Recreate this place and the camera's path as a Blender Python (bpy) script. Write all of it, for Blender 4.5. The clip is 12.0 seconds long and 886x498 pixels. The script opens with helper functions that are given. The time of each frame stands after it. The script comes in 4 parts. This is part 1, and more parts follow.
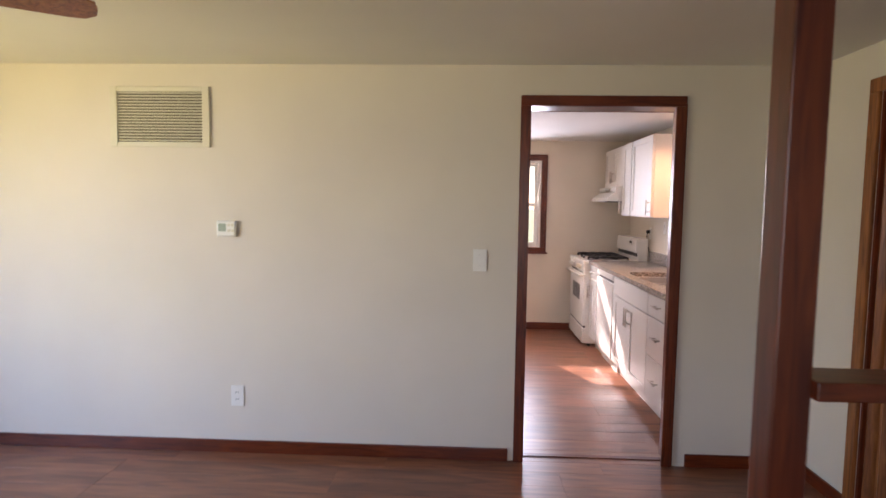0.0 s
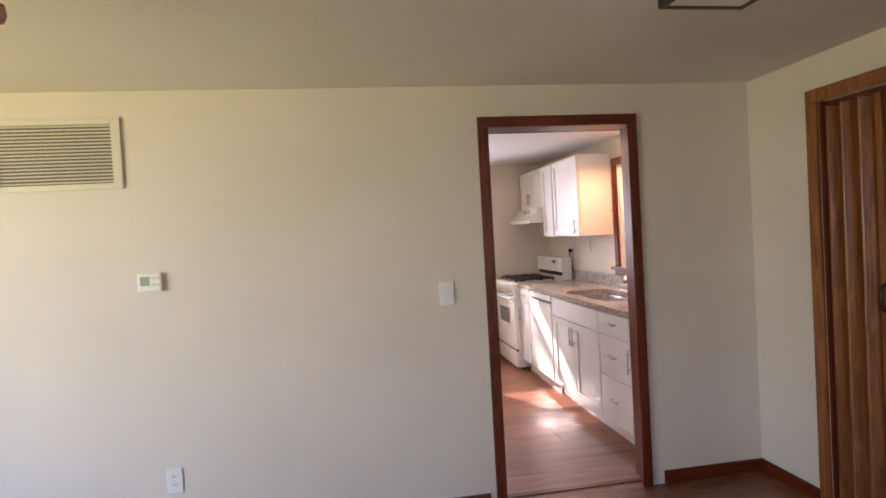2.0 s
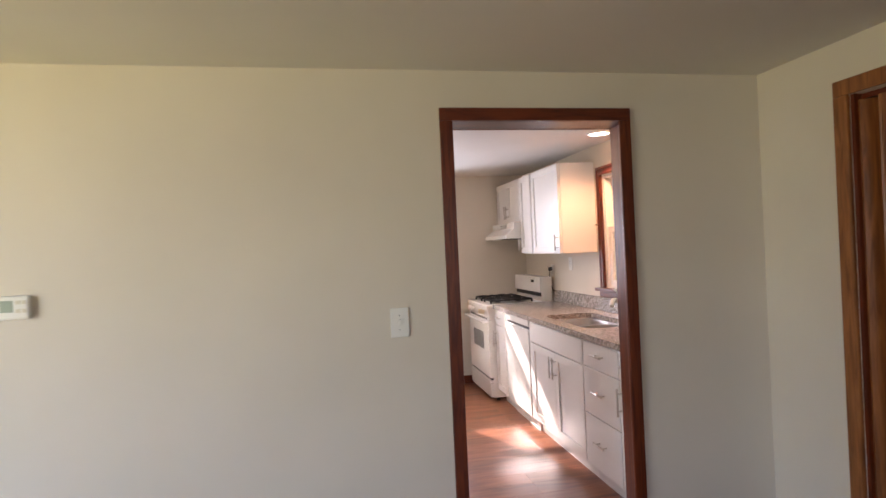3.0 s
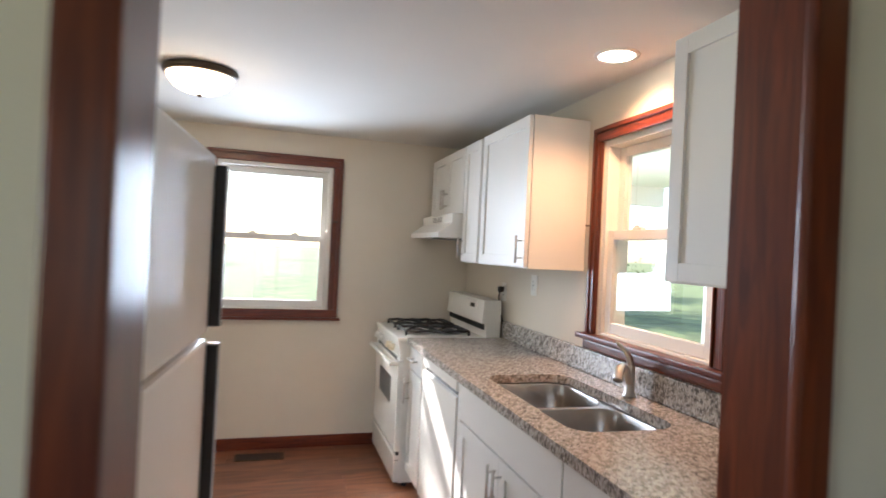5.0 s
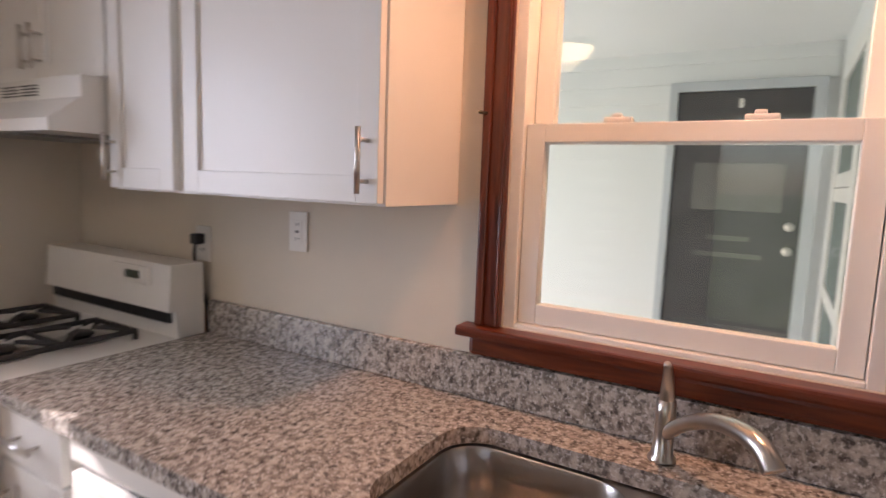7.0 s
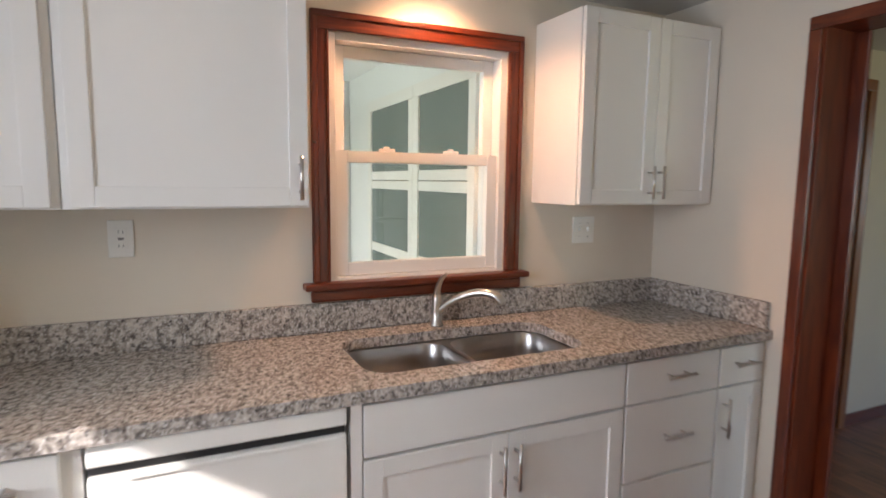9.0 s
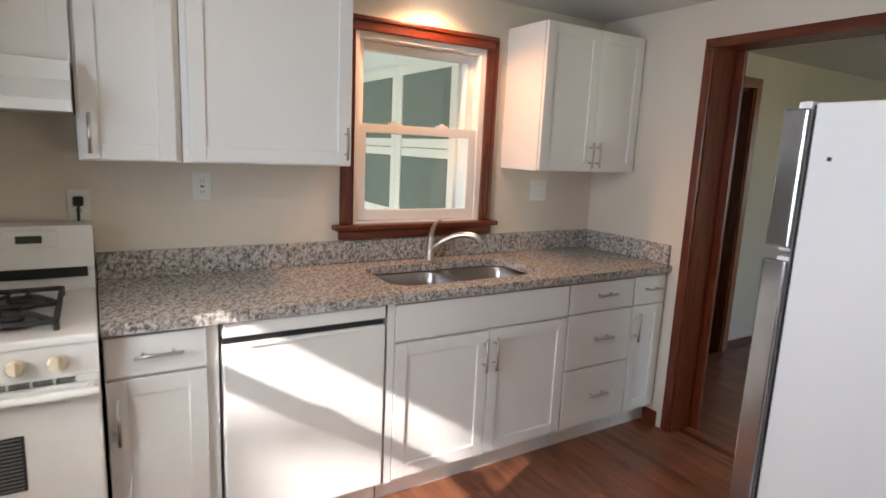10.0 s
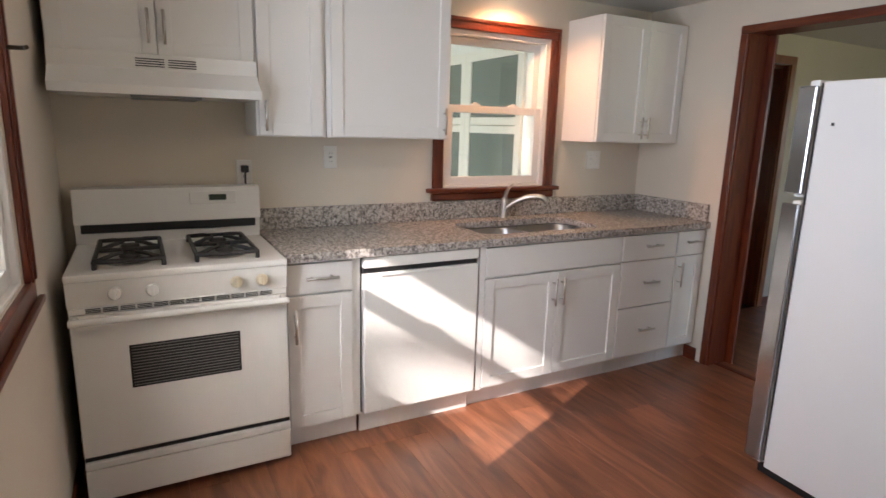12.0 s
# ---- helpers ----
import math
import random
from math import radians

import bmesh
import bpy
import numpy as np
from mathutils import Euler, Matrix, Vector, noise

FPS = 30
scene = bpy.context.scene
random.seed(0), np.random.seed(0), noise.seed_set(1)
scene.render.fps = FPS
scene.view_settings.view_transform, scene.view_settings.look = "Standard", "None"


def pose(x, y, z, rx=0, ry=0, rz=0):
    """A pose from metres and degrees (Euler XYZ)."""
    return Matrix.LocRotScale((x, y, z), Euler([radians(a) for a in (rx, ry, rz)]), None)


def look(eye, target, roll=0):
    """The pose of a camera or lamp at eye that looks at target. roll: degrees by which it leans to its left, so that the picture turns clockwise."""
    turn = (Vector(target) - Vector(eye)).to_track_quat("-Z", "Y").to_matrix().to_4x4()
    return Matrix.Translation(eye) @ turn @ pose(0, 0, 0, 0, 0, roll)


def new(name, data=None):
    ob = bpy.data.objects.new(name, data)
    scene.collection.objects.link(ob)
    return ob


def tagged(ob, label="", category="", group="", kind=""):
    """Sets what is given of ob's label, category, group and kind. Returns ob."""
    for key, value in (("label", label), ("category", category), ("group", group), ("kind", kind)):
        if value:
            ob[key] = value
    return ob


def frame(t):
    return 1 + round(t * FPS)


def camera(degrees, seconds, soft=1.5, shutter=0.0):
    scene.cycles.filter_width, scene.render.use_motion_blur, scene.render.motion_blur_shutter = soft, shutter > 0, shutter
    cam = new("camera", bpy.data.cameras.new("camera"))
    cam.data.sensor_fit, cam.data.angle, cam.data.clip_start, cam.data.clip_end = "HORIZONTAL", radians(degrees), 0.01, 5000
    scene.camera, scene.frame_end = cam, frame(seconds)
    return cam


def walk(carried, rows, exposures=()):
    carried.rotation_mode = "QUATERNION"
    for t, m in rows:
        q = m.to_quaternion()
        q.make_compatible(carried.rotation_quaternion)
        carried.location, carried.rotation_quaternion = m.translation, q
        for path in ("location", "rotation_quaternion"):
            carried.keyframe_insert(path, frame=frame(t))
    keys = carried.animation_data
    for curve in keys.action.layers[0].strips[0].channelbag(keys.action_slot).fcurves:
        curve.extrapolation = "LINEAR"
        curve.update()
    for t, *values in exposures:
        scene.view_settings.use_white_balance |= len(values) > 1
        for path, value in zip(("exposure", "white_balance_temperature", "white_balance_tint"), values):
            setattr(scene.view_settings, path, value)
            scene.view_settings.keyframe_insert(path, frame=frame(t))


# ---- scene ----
cam = camera(75.8, 12.0, shutter=0.4)
PATH = [
    (0, (0.084, -3.204, 1.465), (-0.001, -1.211, 1.313), 0.8),
    (0.5, (-0.1, -3.074, 1.497), (-0.043, -1.077, 1.398), -1.4),
    (1, (-0.328, -3.013, 1.484), (-0.122, -1.025, 1.406), -1.8),
    (1.5, (-0.387, -3.008, 1.482), (-0.125, -1.028, 1.39), -1.4),
    (2, (-0.318, -2.947, 1.471), (-0.004, -0.972, 1.419), -3.2),
    (2.5, (-0.241, -2.817, 1.465), (0.141, -0.854, 1.433), -3.0),
    (2.7, (-0.198, -2.668, 1.465), (0.183, -0.705, 1.473), -3.0),
    (4.3, (0.368, -1.248, 1.476), (0.817, 0.699, 1.388), 1.0),
    (4.5, (0.441, -1.054, 1.462), (0.862, 0.899, 1.381), 2.4),
    (5, (0.561, -0.578, 1.446), (1.128, 1.339, 1.455), 2.8),
    (5.5, (0.656, -0.124, 1.459), (1.502, 1.688, 1.448), 3.1),
    (5.6, (0.686, -0.044, 1.457), (1.594, 1.738, 1.429), 2.7),
    (6, (0.742, 0.355, 1.435), (1.998, 1.909, 1.356), 2.4),
    (6.2, (0.746, 0.52, 1.464), (2.149, 1.942, 1.36), 2.8),
    (6.5, (0.761, 0.756, 1.428), (2.275, 2.054, 1.27), 3.0),
    (7, (0.778, 1.184, 1.441), (2.488, 2.195, 1.204), 2.1),
    (7.5, (0.759, 1.469, 1.441), (2.737, 1.697, 1.247), -0.8),
    (7.6, (0.725, 1.479, 1.446), (2.71, 1.603, 1.235), -0.5),
    (7.7, (0.688, 1.508, 1.44), (2.679, 1.529, 1.243), -0.1),
    (9.3, (-0.244, 2.393, 1.491), (1.517, 1.487, 1.206), 0.8),
    (9.5, (-0.361, 2.491, 1.502), (1.382, 1.564, 1.18), 0.8),
    (10, (-0.537, 2.779, 1.478), (1.139, 1.745, 1.129), 2.6),
    (10.5, (-0.796, 2.904, 1.463), (0.868, 1.875, 1.047), 2.7),
    (11, (-0.937, 3.049, 1.457), (0.794, 2.132, 1.054), 2.4),
    (11.5, (-0.943, 3.216, 1.445), (0.829, 2.385, 1.037), 2.1),
    (12, (-0.948, 3.295, 1.442), (0.776, 2.369, 1.027), 1.6),
]
walk(cam, [(t, look(eye, target, roll)) for t, eye, target, roll in PATH], [(0, 1.6, 6750, 34), (2.7, 1.65, 6750, 31), (4.3, 1.6, 6250, 17), (4.8, 1.65, 6100, 12), (5.0, 1.48, 6000, 13), (5.5, 1.0, 5650, 10), (6.0, 0.8, 5750, 16), (6.5, 0.85, 6150, 25), (7.5, 0.95, 6450, 27), (9.5, 1.04, 6250, 15), (12, 1.02, 6350, 18)])

# ---- world and light ----
world = bpy.data.worlds.new("sky")
scene.world = world
world.use_nodes = True
_n = world.node_tree.nodes
_sky = _n.new("ShaderNodeTexSky")
_sky.sky_type, _sky.sun_disc = "NISHITA", False
SUN_DIR = Vector((-0.43, 1.0, 0.66)).normalized()
_sky.sun_elevation = math.asin(SUN_DIR.z)
_sky.sun_rotation = math.atan2(SUN_DIR.x, SUN_DIR.y)
world.node_tree.links.new(_sky.outputs[0], _n["Background"].inputs[0])
_n["Background"].inputs[1].default_value = 0.15


def lamp(name, kind, m, energy, color, **kw):
    d = bpy.data.lights.new(name, kind)
    d.energy, d.color = energy, color
    if kind == "SUN":
        d.angle = radians(0.6)
    if kind == "AREA":
        d.shape, d.size, d.size_y, d.spread = "RECTANGLE", kw["size"], kw["size_y"], radians(kw.get("spread", 180))
    if kind == "SPOT":
        d.spot_size, d.spot_blend, d.shadow_soft_size = radians(kw["cone"]), 0.6, 0.04
    if kind == "POINT":
        d.shadow_soft_size = kw["radius"]
    ob = new(name, d)
    ob.matrix_world = m
    return ob


lamp("sun", "SUN", look(SUN_DIR * 20, (0, 0, 0)), 5.0, (1.0, 0.93, 0.83))
lamp("recessed_bulb", "SPOT", look((1.80, 1.36, 2.225), (1.84, 1.36, 0.0)), 17, (1.0, 0.50, 0.23), cone=140)
lamp("dome_bulb", "POINT", pose(0.19, 2.31, 2.16), 0.5, (1.0, 0.70, 0.42), radius=0.08)
lamp("far_window_sky", "AREA", look((0.55, 3.596, 1.5), (0.38, 1.2, 1.6)), 9.0, (0.76, 0.88, 1.0), size=0.72, size_y=0.95, spread=128)
# Fill lamp added in the unseen side wall to brighten the cabinet fronts.
lamp("kitchen_side_fill", "AREA", look((-1.80, 1.1, 1.25), (2, 1.3, 1.5)), 0.9, (0.90, 1.0, 0.86), size=1.0, size_y=1.7)
# Unseen lamp added by the porch's open end, boosting the skylight on the siding.
lamp("porch_end_fill", "AREA", look((2.62, 3.66, 1.05), (4.1, 2.0, 1.3)), 9.5, (0.90, 1.0, 0.93), size=0.9, size_y=1.8)
lamp("side_window_sky", "AREA", look((-3.72, -2.0, 1.5), (-1.2, 0.0, -0.6)), 11.5, (0.36, 0.64, 1.0), size=2.0, size_y=1.2, spread=105)
lamp("side_window_lawn", "AREA", look((-3.71, -2.0, 1.2), (-1.0, 0.0, 2.7)), 8, (0.97, 0.93, 0.36), size=2.0, size_y=1.0, spread=100)
lamp("south_window_sky", "AREA", look((0.2, -5.10, 1.35), (0.9, 0.0, 1.2)), 1.7, (0.70, 0.85, 1.0), size=1.9, size_y=1.2, spread=120)

# ---- materials ----
def material(name, base, rough=0.5, metal=0.0, vary=0.08, scale=3.0, bump=0.0, bscale=60.0, spec=0.5, coat=0.0):
    m = bpy.data.materials.new(name)
    m.use_nodes = True
    nt = m.node_tree
    b = nt.nodes["Principled BSDF"]
    b.inputs["Roughness"].default_value, b.inputs["Metallic"].default_value = rough, metal
    b.inputs["Specular IOR Level"].default_value = spec
    b.inputs["Coat Weight"].default_value = coat
    tc = nt.nodes.new("ShaderNodeTexCoord")
    nz = nt.nodes.new("ShaderNodeTexNoise")
    nz.inputs["Scale"].default_value, nz.inputs["Detail"].default_value = scale, 6
    nt.links.new(tc.outputs["Object"], nz.inputs["Vector"])
    ramp = nt.nodes.new("ShaderNodeValToRGB")
    lo, hi = [c * (1 - vary) for c in base], [min(1, c * (1 + vary)) for c in base]
    ramp.color_ramp.elements[0].position, ramp.color_ramp.elements[1].position = 0.35, 0.65
    ramp.color_ramp.elements[0].color, ramp.color_ramp.elements[1].color = (*lo, 1), (*hi, 1)
    nt.links.new(nz.outputs["Fac"], ramp.inputs["Fac"])
    nt.links.new(ramp.outputs["Color"], b.inputs["Base Color"])
    if bump:
        n2 = nt.nodes.new("ShaderNodeTexNoise")
        n2.inputs["Scale"].default_value, n2.inputs["Detail"].default_value = bscale, 4
        nt.links.new(tc.outputs["Object"], n2.inputs["Vector"])
        bp = nt.nodes.new("ShaderNodeBump")
        bp.inputs["Strength"].default_value, bp.inputs["Distance"].default_value = bump, 0.004
        nt.links.new(n2.outputs["Fac"], bp.inputs["Height"])
        nt.links.new(bp.outputs["Normal"], b.inputs["Normal"])
    return m


def wood(name, dark, light, rough, axis, stretch=14.0, scale=3.0, coat=0.0, per_piece=0.0, spec=0.5):
    """Wood with its grain along one axis of the object."""
    m = bpy.data.materials.new(name)
    m.use_nodes = True
    nt = m.node_tree
    b = nt.nodes["Principled BSDF"]
    b.inputs["Roughness"].default_value, b.inputs["Coat Weight"].default_value = rough, coat
    b.inputs["Coat Roughness"].default_value = 0.25
    b.inputs["Specular IOR Level"].default_value = spec
    tc = nt.nodes.new("ShaderNodeTexCoord")
    mp = nt.nodes.new("ShaderNodeMapping")
    s = [stretch] * 3
    s[axis] = 1.0
    mp.inputs["Scale"].default_value = s
    nt.links.new(tc.outputs["Object"], mp.inputs["Vector"])
    info = nt.nodes.new("ShaderNodeObjectInfo")
    off = nt.nodes.new("ShaderNodeVectorMath")
    off.operation = "SCALE"
    off.inputs[0].default_value = (7.3, 11.1, 5.7)
    nt.links.new(info.outputs["Random"], off.inputs["Scale"])
    nt.links.new(off.outputs[0], mp.inputs["Location"])
    nz = nt.nodes.new("ShaderNodeTexNoise")
    nz.inputs["Scale"].default_value, nz.inputs["Detail"].default_value = scale, 8
    nz.inputs["Distortion"].default_value = 1.2
    nt.links.new(mp.outputs[0], nz.inputs["Vector"])
    ramp = nt.nodes.new("ShaderNodeValToRGB")
    e = ramp.color_ramp.elements
    e[0].position, e[1].position = 0.33, 0.68
    e[0].color, e[1].color = (*dark, 1), (*light, 1)
    nt.links.new(nz.outputs["Fac"], ramp.inputs["Fac"])
    hs = nt.nodes.new("ShaderNodeHueSaturation")
    val = nt.nodes.new("ShaderNodeMapRange")
    val.inputs["To Min"].default_value, val.inputs["To Max"].default_value = 1 - per_piece, 1 + per_piece
    nt.links.new(info.outputs["Random"], val.inputs["Value"])
    nt.links.new(val.outputs[0], hs.inputs["Value"])
    nt.links.new(ramp.outputs["Color"], hs.inputs["Color"])
    nt.links.new(hs.outputs[0], b.inputs["Base Color"])
    bp = nt.nodes.new("ShaderNodeBump")
    bp.inputs["Strength"].default_value, bp.inputs["Distance"].default_value = 0.15, 0.003
    nt.links.new(nz.outputs["Fac"], bp.inputs["Height"])
    nt.links.new(bp.outputs["Normal"], b.inputs["Normal"])
    return m


def granite(name):
    m = bpy.data.materials.new(name)
    m.use_nodes = True
    nt = m.node_tree
    b = nt.nodes["Principled BSDF"]
    b.inputs["Roughness"].default_value = 0.22
    tc = nt.nodes.new("ShaderNodeTexCoord")
    last = None
    for sc, p0, p1, c0, c1 in ((62, 0.36, 0.64, (0.19, 0.165, 0.145), (0.55, 0.50, 0.45)), (120, 0.53, 0.66, (0, 0, 0), (0.8, 0.8, 0.8)), (70, 0.55, 0.64, (0, 0, 0), (0.68, 0.68, 0.68))):
        nz = nt.nodes.new("ShaderNodeTexNoise")
        nz.inputs["Scale"].default_value, nz.inputs["Detail"].default_value = sc, 3
        nt.links.new(tc.outputs["Object"], nz.inputs["Vector"])
        r = nt.nodes.new("ShaderNodeValToRGB")
        r.color_ramp.elements[0].position, r.color_ramp.elements[1].position = p0, p1
        r.color_ramp.elements[0].color, r.color_ramp.elements[1].color = (*c0, 1), (*c1, 1)
        nt.links.new(nz.outputs["Fac"], r.inputs["Fac"])
        if last is None:
            last = r.outputs["Color"]
            continue
        mx = nt.nodes.new("ShaderNodeMix")
        mx.data_type = "RGBA"
        mx.inputs[7].default_value = (0.72, 0.70, 0.68, 1) if sc == 120 else (0.03, 0.026, 0.026, 1)
        nt.links.new(r.outputs["Color"], mx.inputs[0])
        nt.links.new(last, mx.inputs[6])
        last = mx.outputs[2]
    nt.links.new(last, b.inputs["Base Color"])
    return m


def glass(name):
    m = bpy.data.materials.new(name)
    m.use_nodes = True
    nt = m.node_tree
    nt.nodes.remove(nt.nodes["Principled BSDF"])
    g = nt.nodes.new("ShaderNodeBsdfGlass")
    g.inputs["Roughness"].default_value, g.inputs["IOR"].default_value = 0.0, 1.45
    g.inputs["Color"].default_value = (0.97, 0.99, 0.98, 1)
    nt.links.new(g.outputs[0], nt.nodes["Material Output"].inputs["Surface"])
    return m


def sheer(name, color, cover):
    """A dull, even sheet that is partly see-through."""
    m = bpy.data.materials.new(name)
    m.use_nodes = True
    nt = m.node_tree
    nt.nodes.remove(nt.nodes["Principled BSDF"])
    d, tr, mx = nt.nodes.new("ShaderNodeBsdfDiffuse"), nt.nodes.new("ShaderNodeBsdfTransparent"), nt.nodes.new("ShaderNodeMixShader")
    d.inputs["Color"].default_value = (*color, 1)
    mx.inputs[0].default_value = cover
    nt.links.new(tr.outputs[0], mx.inputs[1])
    nt.links.new(d.outputs[0], mx.inputs[2])
    nt.links.new(mx.outputs[0], nt.nodes["Material Output"].inputs["Surface"])
    return m


def glow(name, color, strength):
    m = bpy.data.materials.new(name)
    m.use_nodes = True
    b = m.node_tree.nodes["Principled BSDF"]
    b.inputs["Base Color"].default_value = (0.9, 0.88, 0.82, 1)
    b.inputs["Emission Color"].default_value, b.inputs["Emission Strength"].default_value = (*color, 1), strength
    return m


M_WALL = material("painted_plaster", (0.69, 0.63, 0.535), 0.75, vary=0.03, scale=1.5, bump=0.12, bscale=180)
M_CEIL = material("ceiling_paint", (0.70, 0.68, 0.64), 0.9, vary=0.03, scale=1.2, bump=0.15, bscale=140)
M_TRIM = wood("red_stained_trim", (0.068, 0.010, 0.003), (0.17, 0.031, 0.007), 0.33, 2, 10, 4, coat=0.12)
M_TRIM_H = wood("red_stained_trim_across", (0.068, 0.010, 0.003), (0.17, 0.031, 0.007), 0.33, 0, 10, 4, coat=0.12)
M_TRIM_Y = wood("red_stained_trim_along", (0.068, 0.010, 0.003), (0.17, 0.031, 0.007), 0.33, 1, 10, 4, coat=0.12)
M_DOORWOOD = wood("honey_door_wood", (0.17, 0.052, 0.012), (0.36, 0.125, 0.032), 0.4, 2, 12, 4, coat=0.2)
M_FLOOR = wood("plank_vinyl", (0.125, 0.042, 0.020), (0.30, 0.112, 0.053), 0.34, 0, 6.5, 2.0, per_piece=0.13, spec=0.8)
M_GAP = material("dark_joint", (0.04, 0.018, 0.012), 0.8)
M_CAB = material("white_cabinet_paint", (0.80, 0.79, 0.76), 0.38, vary=0.015, scale=2)
M_ENAMEL = material("white_enamel", (0.82, 0.81, 0.77), 0.22, vary=0.02, scale=3)
M_FRIDGE = material("white_fridge_shell", (0.86, 0.86, 0.85), 0.33, vary=0.015, scale=2, bump=0.04, bscale=260)
M_BLACK = material("black_gap", (0.012, 0.012, 0.014), 0.45)
M_IRON = material("cast_iron", (0.022, 0.021, 0.021), 0.55, vary=0.2, scale=40, bump=0.3, bscale=200)
M_STEEL = material("brushed_steel", (0.46, 0.44, 0.42), 0.28, 1.0, vary=0.05, scale=20)
M_NICKEL = material("brushed_nickel", (0.60, 0.57, 0.53), 0.28, 1.0, vary=0.04, scale=30)
M_CHROME = material("grey_chrome_strip", (0.36, 0.36, 0.37), 0.22, 1.0, vary=0.05, scale=20)
M_GRANITE = granite("speckled_granite")
M_VINYL = material("white_vinyl", (0.80, 0.79, 0.76), 0.45, vary=0.02, scale=3)
M_IVORY = material("ivory_plastic", (0.66, 0.58, 0.42), 0.4, vary=0.03)
M_PLATE = material("white_plastic", (0.78, 0.77, 0.72), 0.4, vary=0.02)
M_GREYPL = material("grey_plastic", (0.20, 0.20, 0.19), 0.5)
M_LCD = material("dark_display", (0.05, 0.065, 0.05), 0.2)
M_GLASS = glass("window_glass")
M_SHEER = sheer("grey_sheer_sheet", (0.28, 0.33, 0.32), 0.55)
M_BRONZE = material("oil_rubbed_bronze", (0.09, 0.065, 0.045), 0.4, 0.8, vary=0.15, scale=20)
M_DOME = glow("lit_alabaster_glass", (1.0, 0.74, 0.42), 6.0)
M_RECESS = glow("lit_lens", (1.0, 0.82, 0.60), 9.0)
M_SIDING = material("white_vinyl_siding", (0.80, 0.82, 0.82), 0.55, vary=0.03, scale=4)
M_PORCHCEIL = material("porch_ceiling_paint", (0.82, 0.84, 0.84), 0.7, vary=0.02)
M_DARKDOOR = material("charcoal_door_paint", (0.055, 0.055, 0.06), 0.45, vary=0.15, scale=5)
M_PANEL = material("dim_door_panel", (0.14, 0.14, 0.135), 0.35, vary=0.12, scale=6)
M_GREYTRIM = material("pale_grey_trim", (0.50, 0.54, 0.57), 0.5, vary=0.03)
M_CONCRETE = material("concrete_slab", (0.50, 0.48, 0.45), 0.9, vary=0.12, scale=5, bump=0.3, bscale=90)
M_GRASS = material("lawn_grass", (0.16, 0.20, 0.075), 0.9, vary=0.35, scale=1.5, bump=0.6, bscale=30)
M_LEAF = material("leaves", (0.10, 0.15, 0.04), 0.6, vary=0.4, scale=3)
M_BARK = material("bark", (0.12, 0.09, 0.065), 0.9, vary=0.3, scale=8, bump=0.5, bscale=20)
M_GRILLE = material("cream_grille_paint", (0.66, 0.62, 0.50), 0.5, vary=0.03)
M_DARKVOID = material("duct_dark", (0.20, 0.18, 0.14), 0.9)


# ---- shape helpers ----
def box(bm, x0, y0, z0, x1, y1, z1, bevel=0.0):
    ret = bmesh.ops.create_cube(bm, size=1.0, matrix=Matrix.Translation(((x0 + x1) / 2, (y0 + y1) / 2, (z0 + z1) / 2)) @ Matrix.Diagonal((abs(x1 - x0), abs(y1 - y0), abs(z1 - z0), 1)))
    if bevel:
        es = list({e for v in ret["verts"] for e in v.link_edges})
        bmesh.ops.bevel(bm, geom=es, offset=bevel, segments=2, affect="EDGES", profile=0.6)


def link(name, bm, mat, smooth=False):
    me = bpy.data.meshes.new(name)
    bmesh.ops.recalc_face_normals(bm, faces=bm.faces)
    bm.to_mesh(me)
    bm.free()
    me.materials.append(mat)
    if smooth:
        for p in me.polygons:
            p.use_smooth = True
    return new(name, me)


def part(name, bm, mat, parent=None, label="", smooth=False):
    ob = link(name, bm, mat, smooth)
    if parent is not None:
        ob.parent = parent
    if label:
        tagged(ob, label)
    return ob


def block(name, mat, parent, x0, y0, z0, x1, y1, z1, bevel=0.0, label=""):
    bm = bmesh.new()
    box(bm, x0, y0, z0, x1, y1, z1, bevel)
    return part(name, bm, mat, parent, label)


def blocks(name, mat, parent, rows, bevel=0.0, label=""):
    bm = bmesh.new()
    for r in rows:
        box(bm, *r, bevel)
    return part(name, bm, mat, parent, label)


def thing(name, label, category, at=(0, 0, 0), group="", kind=""):
    ob = new(name)
    ob.location = at
    return tagged(ob, label, category, group, kind)


def structure(ob, label, category):
    return tagged(ob, label, category, "", "structure")


def tube(bm, pts, radii, n=12, caps=True):
    """A round tube through the points, with a radius at each."""
    pts = [Vector(p) for p in pts]
    rings = []
    ref = None
    for i, p in enumerate(pts):
        d = (pts[min(i + 1, len(pts) - 1)] - pts[max(i - 1, 0)]).normalized()
        if ref is None:
            ref = d.orthogonal().normalized()
        ref = (ref - d * ref.dot(d)).normalized()
        side = d.cross(ref)
        r = radii[i] if hasattr(radii, "__len__") else radii
        rings.append([bm.verts.new(p + r * (math.cos(a) * ref + math.sin(a) * side)) for a in (2 * math.pi * k / n for k in range(n))])
    for a, b in zip(rings, rings[1:]):
        for k in range(n):
            bm.faces.new((a[k], a[(k + 1) % n], b[(k + 1) % n], b[k]))
    if caps:
        bm.faces.new(rings[0])
        bm.faces.new(rings[-1])


def lathe(bm, profile, centre, n=32):
    """Turns (radius, height) rows about the upright axis through centre."""
    c = Vector(centre)
    rings = []
    for r, z in profile:
        rings.append([bm.verts.new(c + Vector((max(r, 0.0004) * math.cos(a), max(r, 0.0004) * math.sin(a), z))) for a in (2 * math.pi * k / n for k in range(n))])
    for a, b in zip(rings, rings[1:]):
        for k in range(n):
            bm.faces.new((a[k], a[(k + 1) % n], b[(k + 1) % n], b[k]))


